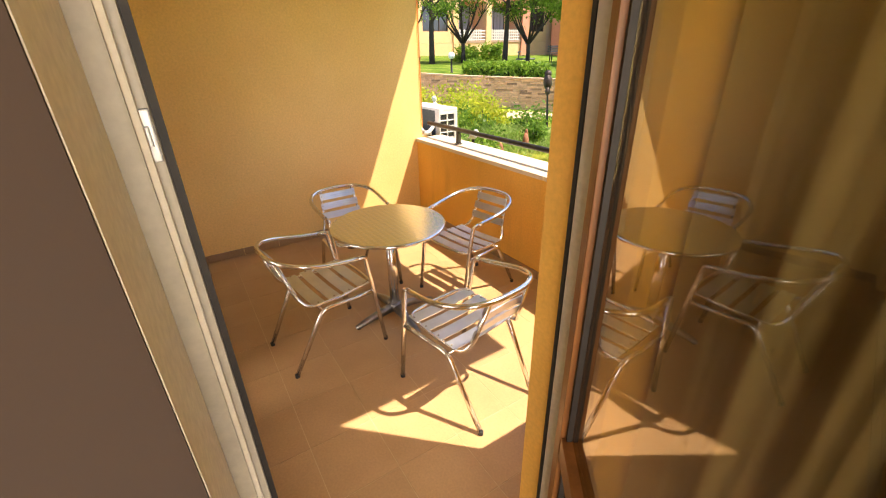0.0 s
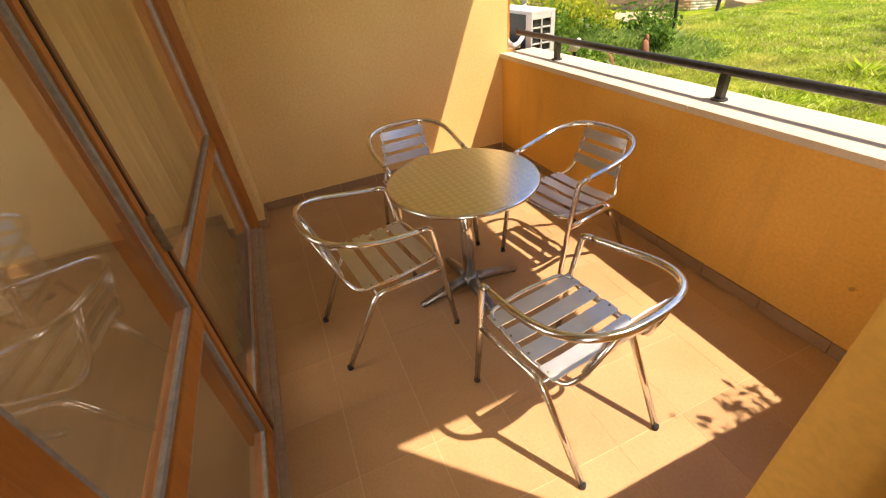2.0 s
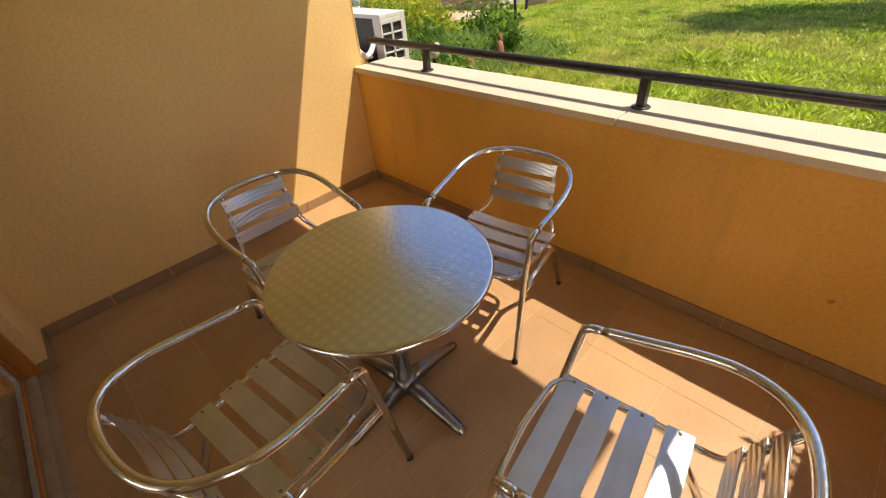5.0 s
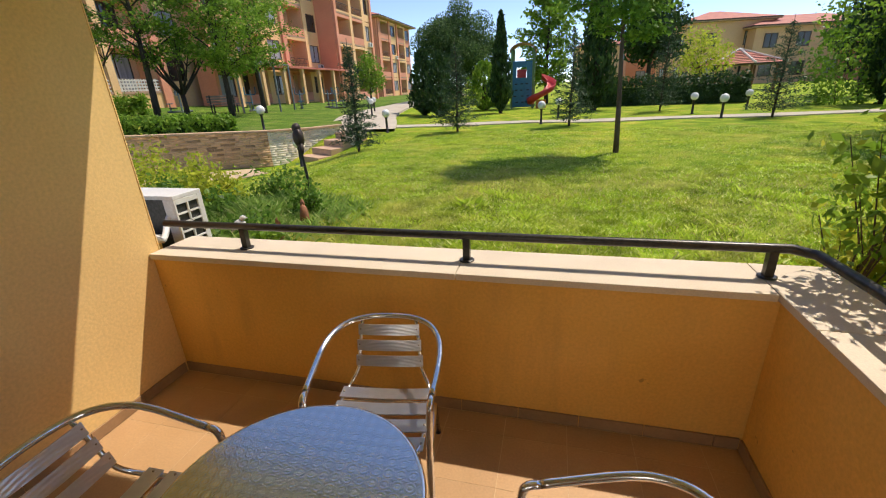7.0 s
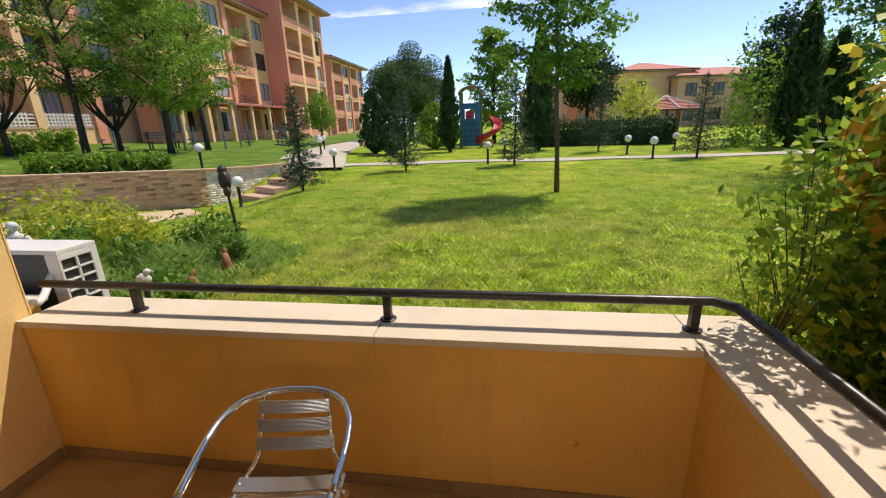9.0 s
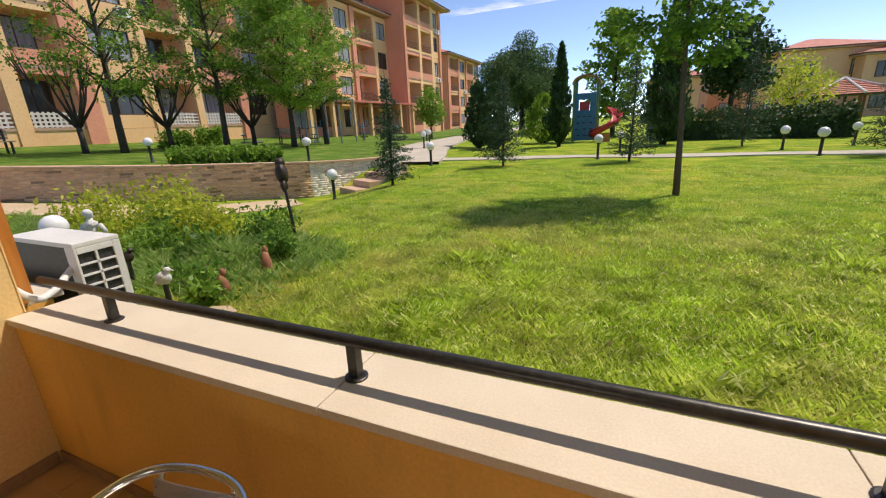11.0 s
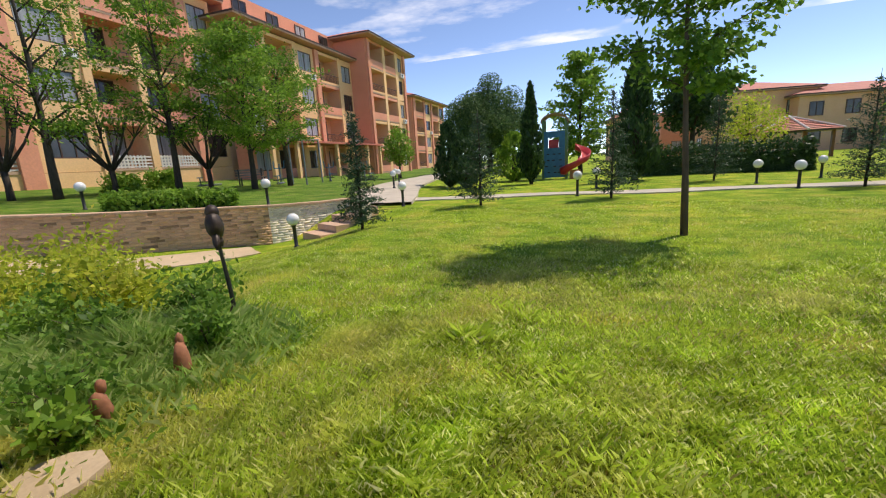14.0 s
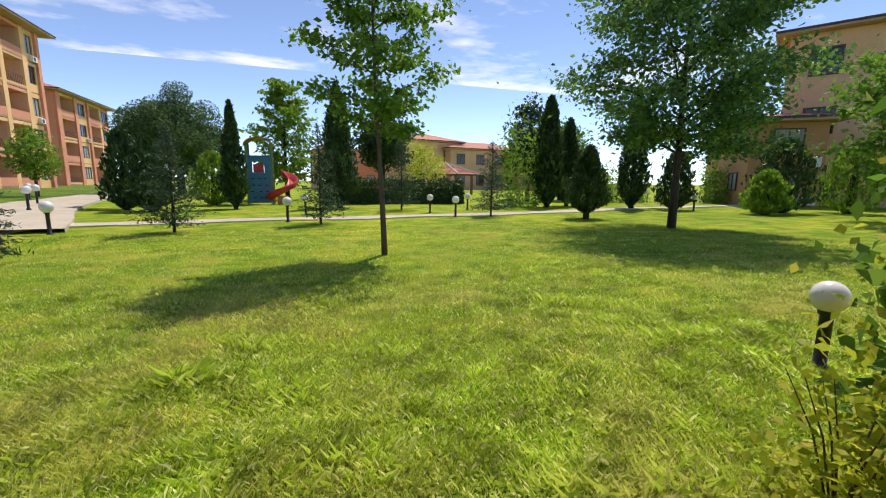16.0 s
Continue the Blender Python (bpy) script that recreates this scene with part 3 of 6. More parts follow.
for z0, z1 in ((0.14, 0.735), (0.815, 2.0)):
    part("gasket", slabs([(0.058, 0.072, 0.006, 0.02, z0, z1), (0.058, 0.072, -0.02, -0.006, z0, z1)]), M_SEAL, leaf)
    leaf_pane = part("pane", box(0.058, 0.735, -0.005, 0.005, z0, z1), M_DOOR_GLASS, leaf)
    leaf_pane.visible_shadow = False

# ---- plain rooms behind the glass ----
# the openings in the far walls are unseen, added to light the rooms
tagged(part("room_walls", slabs([(-0.42, -0.222, -6.0, -2.63, -0.16, SLAB), (-0.42, 0.4, -6.2, -6.0, -0.16, SLAB), (2.9, 7.4, -6.2, -6.0, -0.16, SLAB), (0.4, 2.9, -6.2, -6.0, -0.16, 0.5), (0.4, 2.9, -6.2, -6.0, 2.4, SLAB), (7.2, 7.4, -1.8, -1.05, -0.16, SLAB), (7.2, 7.4, -6.0, -5.4, -0.16, SLAB), (7.2, 7.4, -5.4, -1.8, -0.16, 0.4), (7.2, 7.4, -5.4, -1.8, 2.4, SLAB)]), M_ROOM), "plain beige room walls", "wall", kind="structure")
tagged(part("room_lining", slabs([(3.74, 7.19, -1.335, -1.305, 0.0, SLAB), (3.45, 3.4715, -5.99, -2.63, 0.0, SLAB)]), M_ROOM), "plain beige room wall", "wall", kind="structure")
# lining beside the door carries its backlit shade in the colour
tagged(part("room_lining_backlit", slabs([(3.722, 3.8065, -5.99, -2.3765, 0.0, SLAB), (3.8067, 3.812, -5.99, -2.3712, 0.0, SLAB)]), M_ROOM_BACKLIT), "room wall beside the door, coloured dark brown for its backlit shade", "wall", kind="structure")
tagged(part("room_floor", slabs([(-0.22, 3.45, -6.0, -2.53, -0.16, -0.002), (3.74, 7.2, -6.0, -1.33, -0.16, -0.002)]), M_ROOM_FLOOR), "reddish brown room floor", "floor", kind="structure")


def curtain(name, x0, x1, y, z0, z1, label, material):
    xs = np.linspace(x0, x1, 140)
    off = 0.028 * np.sin((xs - x0) * 42) + 0.014 * np.sin((xs - x0) * 97 + 1.0)
    bm = bmesh.new()
    rows = [[bm.verts.new((x, y + o * k, z)) for x, o in zip(xs, off)] for z, k in ((z0, 1.25), ((z0 + z1) / 2, 1.0), (z1, 0.7))]
    for a, b in zip(rows, rows[1:]):
        for i in range(len(xs) - 1):
            bm.faces.new((a[i], a[i + 1], b[i + 1], b[i]))
    ob = part(name, bm, material, None, "", True)
    ob.modifiers.new("thick", "SOLIDIFY").thickness = 0.002
    return tagged(ob, label, "curtain")


curtain("curtain", 0.45, 1.75, -2.60, 0.03, 2.4, "sheer beige curtain hanging in folds behind the glass", M_SHEER)
curtain("curtain", 3.86, 5.2, -1.42, 0.03, 2.45, "sheer olive-beige curtain drawn beside the open door", M_SHEER_OLIVE)


# ---- railing on the coping ----
railing = thing("railing", "dark metal handrail on short posts along the parapet", "railing")
RAIL_Y, RAIL_Z = 0.165, 1.045
part("handrail", tube([(-0.01, RAIL_Y, RAIL_Z), (1.0, RAIL_Y, RAIL_Z), (2.2, RAIL_Y, RAIL_Z), (3.40, RAIL_Y, RAIL_Z), (3.53, RAIL_Y, RAIL_Z), (3.60, RAIL_Y - 0.07, RAIL_Z), (3.615, -0.25, RAIL_Z), (3.615, -1.04, RAIL_Z)], 0.0225, 14), M_RAIL, railing, "", True)
for x, y in ((0.59, RAIL_Y), (2.024, RAIL_Y), (3.462, RAIL_Y), (3.615, -0.75)):
    p = part("post", box(x - 0.019, x + 0.019, y - 0.019, y + 0.019, H, RAIL_Z - 0.012, 0.003), M_RAIL, railing)
    part("base_plate", lathe([(0.042, 0.0), (0.042, 0.006), (0.036, 0.009)], 20, at=(x, y, H)), M_RAIL, p)


# ---- bistro table and four chairs ----
def bistro_table(m):
    t = thing("bistro_table", "round stainless steel bistro table with a swirled top", "table", m=m)
    part("tabletop", lathe([(0.362, 0.722), (0.372, 0.724), (0.374, 0.735), (0.3735, 0.7375)], 72), M_SWIRL, t)
    part("rim", tube([(0.3765 * math.cos(a), 0.3765 * math.sin(a), 0.726) for a in np.linspace(0, 2 * math.pi, 72, endpoint=False)], 0.012, 8, closed=True), M_ALU, t, "polished metal rim", True)
    part("underside", lathe([(0.10, 0.695), (0.30, 0.712), (0.355, 0.7215)], 40), M_CAST, t)
    part("column", lathe([(0.034, 0.085), (0.034, 0.70)], 24), M_ALU, t, "", True)
    part("hub", lathe([(0.048, 0.06), (0.052, 0.075), (0.05, 0.095), (0.037, 0.115)], 24), M_CAST, t, "", True)
    for k in range(4):
        a = math.pi / 2 * k
        bm = bmesh.new()
        secs = []
        for r, w, z0, z1 in ((0.03, 0.034, 0.055, 0.105), (0.12, 0.03, 0.045, 0.088), (0.22, 0.026, 0.028, 0.062), (0.30, 0.022, 0.012, 0.036), (0.325, 0.016, 0.012, 0.026)):
            secs.append([bm.verts.new(p) for p in ((r, -w, z0), (r, -w * 0.9, z1 - 0.01), (r, -w * 0.4, z1), (r, w * 0.4, z1), (r, w * 0.9, z1 - 0.01), (r, w, z0))])
        for s0, s1 in zip(secs, secs[1:]):
            for i in range(6):
                bm.faces.new((s0[i], s1[i], s1[(i + 1) % 6], s0[(i + 1) % 6]))
        bm.faces.new(secs[0])
        bm.faces.new(secs[-1][::-1])
        bmesh.ops.rotate(bm, verts=bm.verts, matrix=Matrix.Rotation(a, 3, "Z"))
        f = part("leg", bm, M_CAST, t, "", True)
        part("foot_pad", lathe([(0.016, 0.0), (0.016, 0.013)], 12, at=(0.305 * math.cos(a), 0.305 * math.sin(a), 0)), M_FOOT, f)
    return t


bistro_table(pose(1.785, -1.235, 0.0, 0, 0, 3))


def bistro_chair(m):
    """Faces +y; its origin is on the floor in the middle of its four feet."""
    c = thing("bistro_chair", "aluminium tube bistro armchair with ribbed slats", "chair", "chairs round the table", m=m)
    r = 0.0142
    # one tube bends round the back and along both arms
    ring = [(0.262, 0.165, 0.668), (0.272, 0.03, 0.687), (0.273, -0.07, 0.706), (0.258, -0.155, 0.725), (0.21, -0.235, 0.742), (0.125, -0.283, 0.752), (0.0, -0.298, 0.755)]
    path = ring + [(-x, y, z) for x, y, z in ring[-2::-1]]
    dense = []
    for i in range(len(path) - 1):
        p0, p1, p2, p3 = (Vector(path[max(0, min(len(path) - 1, i + k))]) for k in (-1, 0, 1, 2))
        for s in (0, 0.25, 0.5, 0.75):
            dense.append(0.5 * ((2 * p1) + (p2 - p0) * s + (2 * p0 - 5 * p1 + 4 * p2 - p3) * s * s + (3 * p1 - p0 - 3 * p2 + p3) * s ** 3))
    dense.append(Vector(path[-1]))
    part("arm_rail", tube(dense, r, 12), M_ALU, c, "", True)
    for s in (1, -1):
        bend = rounded([(s * 0.262, 0.164, 0.668), (s * 0.258, 0.215, 0.661), (s * 0.250, 0.250, 0.43), (s * 0.252, 0.305, 0.012)], 8, 0.045)
        f = part("front_leg", tube(bend, r * 0.98, 12), M_ALU, c, "", True)
        part("foot_cap", lathe([(0.0145, 0.0), (0.0145, 0.022), (0.011, 0.026)], 12, at=(s * 0.252, 0.305, 0)), M_FOOT, f)
        b = part("back_leg", tube(rounded([(s * 0.249, 0.245, 0.405), (s * 0.240, 0.06, 0.405), (s * 0.230, -0.085, 0.405), (s * 0.206, -0.305, 0.012)], 8, 0.05), r * 0.98, 12), M_ALU, c, "", True)
        part("foot_cap", lathe([(0.0145, 0.0), (0.0145, 0.022), (0.011, 0.026)], 12, at=(s * 0.206, -0.305, 0)), M_FOOT, b)
    seat = rounded([(0.135, -0.279, 0.742), (0.16, -0.205, 0.50), (0.20, -0.165, 0.437), (0.215, 0.02, 0.432), (0.205, 0.262, 0.452), (0.0, 0.278, 0.452), (-0.205, 0.262, 0.452), (-0.215, 0.02, 0.432), (-0.20, -0.165, 0.437), (-0.16, -0.205, 0.50), (-0.135, -0.279, 0.742)], 6, 0.055)
    part("seat_frame", tube(seat, 0.010, 10), M_ALU, c, "", True)
    part("cross_bar", tube([(0.226, -0.09, 0.402), (-0.226, -0.09, 0.402)], 0.0085, 8), M_ALU, c, "", True)

    def slat(name, y0, z0, y1, z1, half):
        bm = bmesh.new()
        a, b = Vector((0, y0, z0)), Vector((0, y1, z1))
        n = Vector((1, 0, 0)).cross(b - a).normalized() * 0.003
        rows = []
        for i in range(9):
            x = -half + 2 * half * i / 8
            sag = n * (-3.0 * (1 - (x / half) ** 2))
            rows.append([bm.verts.new(q + Vector((x, 0, 0)) + sag + o) for q, o in ((a, n), (b, n), (b, -n), (a, -n))])
        for u, v in zip(rows, rows[1:]):
            for k in range(4):
                bm.faces.new((u[k], u[(k + 1) % 4], v[(k + 1) % 4], v[k]))
        bm.faces.new(rows[0])
        bm.faces.new(rows[-1][::-1])
        ob = part(name, bm, M_SLAT, c)
        for s in (1, -1):
            part("rivet", lathe([(0.005, -0.002), (0.005, 0.003), (0.002, 0.0045)], 8, at=(s * (half - 0.012), (y0 + y1) / 2, (z0 + z1) / 2 + 0.003)), M_STEEL, ob)

    for i in range(4):
        y = -0.135 + 0.102 * i
        slat("seat_slat", y, 0.447 + 0.002 * i, y + 0.073, 0.448 + 0.003 * i, 0.222)
    for i in range(3):
        s = 0.525 + 0.075 * i
        k = (s - 0.50) / 0.242
        k2 = (s + 0.052 - 0.50) / 0.242
        slat("back_slat", -0.205 - 0.074 * k + 0.012, s, -0.205 - 0.074 * k2 + 0.012, s + 0.052, 0.170 - 0.025 * k)
    return c


chair = bistro_chair(pose(1.807, -1.767, 0.0, 0, 0, 8))
copy_thing(chair, pose(2.672, -1.208, 0.0, 0, 0, 98.5))
copy_thing(chair, pose(1.755, -0.540, 0.0, 0, 0, 189))
copy_thing(chair, pose(1.105, -1.255, 0.0, 0, 0, -88))
drain = thing("floor_drain", "small dark floor drain in the tiles", "drain")
part("drain_ring", lathe([(0.045, 0.001), (0.045, 0.004), (0.038, 0.005)], 20, at=(0.46, -1.07, 0)), M_DARKFIG, drain)


# ---- air conditioner on the next parapet ----
def outdoor_unit(m, scale=1.0):
    u = thing("air_conditioner", "white outdoor air-conditioning unit with a dark side grille", "air conditioner", m=m)
    # local: x along the body, y to its back, z up
    for panel in ([(-0.40, 0.40, -0.13, 0.13, 0.0, 0.02), (-0.40, 0.40, -0.13, 0.13, 0.505, 0.535), (-0.40, -0.375, -0.13, 0.13, 0.02, 0.505), (-0.375, 0.375, 0.10, 0.13, 0.02, 0.505),
                        (0.385, 0.40, -0.13, -0.115, 0.02, 0.505), (0.385, 0.40, 0.085, 0.13, 0.02, 0.505), (0.385, 0.40, -0.115, 0.085, 0.465, 0.505), (0.385, 0.40, -0.115, 0.085, 0.02, 0.05),
                        (0.30, 0.385, -0.13, -0.115, 0.02, 0.505)]):
        part("case_panel", slabs([panel], 0.006), M_ACWHITE, u)
    part("coil", box(-0.374, 0.30, -0.122, 0.09, 0.021, 0.504), M_ACDARK, u, "dark fin coil")
    part("side_recess", box(0.36, 0.386, -0.1145, 0.0845, 0.051, 0.464), M_ACDARK, u)
    grille = part("side_grille", slabs([(0.388, 0.402, -0.021, -0.009, 0.05, 0.465)] + [(0.388, 0.402, -0.115, 0.085, 0.05 + 0.0692 * i - 0.006, 0.05 + 0.0692 * i + 0.006) for i in range(1, 6)]), M_ACWHITE, u, "white grille bars")
    for s in (-0.28, 0.28):
        part("bracket", slabs([(s - 0.02, s + 0.02, -0.40, 0.14, -0.035, -0.002), (s - 0.02, s + 0.02, -0.40, -0.37, -0.30, -0.035)], 0.003), M_GREYMETAL, u)
    return u


outdoor_unit(pose(-0.575, 0.545, 0.625))
hose = thing("refrigerant_pipe", "white wrapped pipe bent over the coping", "pipe")
part("hose", tube(rounded([(-0.09, 0.064, 1.03), (-0.07, 0.10, 0.97), (-0.06, 0.15, 0.923), (-0.17, 0.28, 0.923), (-0.25, 0.38, 0.97), (-0.27, 0.43, 1.0)], 8, 0.07), 0.021, 10), M_PIPE, hose, "", True)


# ---- the land outside ----
def ease(a, b, x):
    s = np.clip((np.asarray(x, float) - a) / (b - a), 0, 1)
    return s * s * (3 - 2 * s)


def land(x, y):
    """Height of the lower ground: a level lawn that falls to a sunken path on the west."""
    x, y = np.asarray(x, float), np.asarray(y, float)
    low = ease(10.2, 8.4, y)
    z = 0.55 - 0.60 * ease(-1.0, -5.0, x) * low + 0.07 * np.maximum(0, -5 - x) * low + 0.18 * ease(-2.5, -6, x) * (1 - low)
    return z + 0.018 * np.sin(x * 1.3 + 0.7 * y) * np.sin(y * 0.9) * ease(0.5, 2.0, y)


def terrace(x, y):
    """Height of the upper lawn behind the retaining wall."""
    return np.maximum(0.80, 0.85 + 0.04 * (-5.1 - np.asarray(x, float)) - 0.018 * (np.asarray(y, float) - 8.2))


gx = np.unique(np.round(np.r_[-420, -200, -110, -70, -45, -30, np.arange(-20, 20.1, 0.4), -12.0, 3.74, 7.4, 26, 34, 45, 70, 110, 200, 420], 3))
gy = np.unique(np.round(np.r_[-300, -120, -50, -20, -9, -4, -1.05, 0.27, np.arange(0.6, 22, 0.4), 26, 32, 40, 55, 80, 120, 200, 420, 900], 3))
X, Y = np.meshgrid(gx, gy)
verts = np.stack([X, Y, land(X, Y)], -1).reshape(-1, 3)
k = np.arange(len(gx) * len(gy)).reshape(len(gy), len(gx))
quads = np.stack([k[:-1, :-1], k[:-1, 1:], k[1:, 1:], k[1:, :-1]], -1).reshape(-1, 4)
mid = verts[quads].mean(1)
inside = (mid[:, 0] > -12) & (mid[:, 0] < 7.4) & (mid[:, 1] < 0.27) & ~((mid[:, 0] > 3.74) & (mid[:, 1] > -1.05))
ground = tagged(link("ground", array_mesh("ground", verts, quads[~inside]), M_LAWN, None, "", True), "mown green lawn with dry yellow patches", "lawn", kind="structure")

# line of the retaining wall, from the west to its corner, and the edge of the upper lawn beyond
WALL = [(-17.5, 0.4), (-14.0, 2.3), (-12.2, 3.6), (-10.5, 4.55), (-9.05, 5.25), (-7.7, 6.0), (-6.45, 7.06), (-5.1, 8.2)]
PALE = [(-5.1, 8.2), (-4.55, 9.2), (-3.95, 10.3)]
EDGE = WALL + PALE[1:] + [(-4.6, 11.6), (-6.2, 15.0), (-8.0, 22.0), (-9.0, 32.0), (-10.0, 48.0), (-12.0, 90.0)]


def resample(points, step):
    p = [Vector(q).to_3d() for q in points]
    out = []
    for i in range(len(p) - 1):
        a, b, c, d = p[max(0, i - 1)], p[i], p[i + 1], p[min(len(p) - 1, i + 2)]
        n = max(1, round((c - b).length / step))
        for s in (j / n for j in range(n)):
            out.append(0.5 * ((2 * b) + (c - a) * s + (2 * a - 5 * b + 4 * c - d) * s * s + (3 * b - a - 3 * c + d) * s ** 3))
    return out + [p[-1]]


edge = resample(WALL, 0.6) + resample(PALE, 0.6)[1:] + resample(EDGE[len(WALL) + len(PALE) - 2:], 2.5)[1:]
ts = np.linspace(0, 1, 16) ** 1.4
rows = []
for i, p in enumerate(edge):
    far_y = -6 + (p.y - edge[0].y) * (90 + 6) / (90 - edge[0].y)
    px, py = p.x + (-34 - p.x) * ts, p.y + (far_y - p.y) * ts
    rows.append(np.stack([px, py, terrace(px, py)], -1))
tv = np.array(rows)
k = np.arange(tv.shape[0] * tv.shape[1]).reshape(tv.shape[:2])
tf = np.stack([k[:-1, :-1], k[1:, :-1], k[1:, 1:], k[:-1, 1:]], -1).reshape(-1, 4)
tagged(link("ground_terrace", array_mesh("terrace", tv.reshape(-1, 3), tf), M_LAWN_DEEP, None, "", True), "raised mown lawn behind the brick retaining wall", "lawn", kind="structure")


def ribbon(name, points, width, material, lift, label, height=None, step=0.5):
    """A paved strip that follows the land."""
    line = resample(points, step)
    bm = bmesh.new()
    rows = []
    for i, p in enumerate(line):
        d = (line[min(i + 1, len(line) - 1)] - line[max(i - 1, 0)]).normalized()
        s = Vector((-d.y, d.x, 0)) * width / 2
        row = []
        for q, o in ((p - s, -0.12), (p - s, lift), (p, lift), (p + s, lift), (p + s, -0.12)):
            z = float((height or land)(q.x, q.y))
            row.append(bm.verts.new((q.x, q.y, z + o)))
        rows.append(row)
    for a, b in zip(rows, rows[1:]):
        for i in range(4):
            bm.faces.new((a[i], a[i + 1], b[i + 1], b[i]))
    return tagged(part(name, bm, material), label, "path", kind="structure")


ribbon("path_garden", [(-3.9, 11.0), (-3.2, 12.2), (-1.0, 12.95), (3.0, 13.1), (7.3, 13.35), (12.3, 13.9), (18.0, 15.2), (30.0, 16.0)], 0.95, M_CONCRETE, 0.03, "narrow pale concrete garden path across the lawn")
ribbon("path_upper", [(-3.6, 10.6), (-4.4, 13.0), (-5.8, 17.0), (-7.2, 24.0), (-8.6, 36.0), (-10.0, 60.0)], 2.4, M_CONCRETE, 0.09, "wide pale paved path towards the apartment blocks")
ribbon("path_sunken", [(-13.5, 1.9), (-11.9, 2.9), (-10.2, 3.8), (-8.7, 4.4), (-7.2, 5.0), (-5.9, 6.1), (-4.9, 7.4)], 1.15, M_SAND, 0.02, "tan paved path along the foot of the brick wall")


def brick_wall(name, line, label, material, mortar, length, course, seed, proud=(0.006, 0.013)):
    """A curved wall of long thin bricks before a mortar core."""
    rng = random.Random(seed)
    w = tagged(new(name), label, "retaining wall", kind="structure")
    pts = resample(line, 0.30)
    core, boxes = bmesh.new(), []
    cap = bmesh.new()
    prev = None
    for i, p in enumerate(pts):
        d = (pts[min(i + 1, len(pts) - 1)] - pts[max(i - 1, 0)]).normalized()
        n = Vector((d.y, -d.x, 0))
        low, top = float(land(p.x + n.x * 0.3, p.y + n.y * 0.3)) - 0.12, float(terrace(p.x, p.y)) + 0.03
        a, b = p - n * 0.22, p
        ring = [core.verts.new((a.x, a.y, low)), core.verts.new((a.x, a.y, top)), core.verts.new((b.x, b.y, top)), core.verts.new((b.x, b.y, low))]
        c0, c1 = p - n * 0.25, p + n * 0.055
        cring = [cap.verts.new((c0.x, c0.y, top + 0.002)), cap.verts.new((c0.x, c0.y, top + 0.045)), cap.verts.new((c1.x, c1.y, top + 0.045)), cap.verts.new((c1.x, c1.y, top + 0.002))]
        if prev:
            for q, r in ((prev[0], ring), (prev[1], cring)):
                for j in range(4):
                    (core if r is ring else cap).faces.new((q[j], r[j], r[(j + 1) % 4], q[(j + 1) % 4]))
        prev = (ring, cring)
    part("core", core, mortar, w)
    part("cap", cap, M_MORTAR, w, "thin brown wall cap")
    # bricks course by course along the line
    seg = [(b - a).length for a, b in zip(pts, pts[1:])]
    total = sum(seg)

    def along(s):
        for a, b, ln in zip(pts, pts[1:], seg):
            if s <= ln:
                return a.lerp(b, s / ln), (b - a).normalized()
            s -= ln
        return pts[-1], (pts[-1] - pts[-2]).normalized()

    vs = []
    for row in range(26):
        s = rng.uniform(-length, 0)
        while s < total:
            ln = length * rng.uniform(0.55, 1.35)
            m0, m1 = max(0.0, s + 0.006), min(total, s + ln - 0.006)
            if m1 - m0 > 0.04:
                p, d = along((m0 + m1) / 2)
                n = Vector((d.y, -d.x, 0))
                top = float(terrace(p.x, p.y)) + 0.024 - row * course
                if top - course > float(land(p.x + n.x * 0.3, p.y + n.y * 0.3)) - 0.05:
                    out = rng.uniform(*proud)
                    h = (m1 - m0) / 2
                    for u, o, z in ((-h, 0, 0), (h, 0, 0), (h, out, 0), (-h, out, 0), (-h, 0, 1), (h, 0, 1), (h, out, 1), (-h, out, 1)):
                        q = p + d * u + n * (o - 0.005)
                        vs.append((q.x, q.y, top - course + 0.006 if z == 0 else top))
            s += ln
    v = np.array(vs)
    base = np.arange(len(v) // 8)[:, None, None] * 8
    f = (base + np.array([[3, 2, 6, 7], [0, 3, 7, 4], [2, 1, 5, 6], [4, 7, 6, 5], [0, 1, 2, 3]])).reshape(-1, 4)
    tagged(link("bricks", array_mesh("bricks", v, f), material, w), kind="stuff")
    return w


brick_wall("retaining_wall", WALL, "curved retaining wall of thin reddish brown stone bricks", M_BRICK, M_MORTAR, 0.30, 0.062, 3)
brick_wall("retaining_wall_pale", PALE, "pale stone brick wall beside the garden steps", M_WHITEBRICK, M_PALE_MORTAR, 0.28, 0.062, 4, (0.007, 0.011))


def garden_steps(m, n, width, rise, tread, label):
    s = thing("garden_steps", label, "steps", kind="structure", m=m)
    for i in range(n):
        part("step", box(-width / 2, width / 2, i * tread, n * tread, i * rise - (0.3 if i == 0 else 0), (i + 1) * rise - 0.002, 0.012), M_STEP, s)
    return s


garden_steps(pose(-4.05, 8.35, 0.02, 0, 0, -29), 4, 1.0, 0.17, 0.42, "terracotta garden steps beside the pale brick wall")
garden_steps(pose(-12.05, 2.96, 0.42, 0, 0, 125.6), 4, 1.0, 0.165, 0.34, "terracotta garden steps up to the raised lawn")
tagged(part("step_pier", box(-0.16, 0.16, -0.16, 0.16, 0, 0.42, 0.015), M_WHITEBRICK), "pale stone pier beside the garden steps", "pier", kind="structure").matrix_basis = pose(-3.05, 9.2, 0.40, 0, 0, -29)


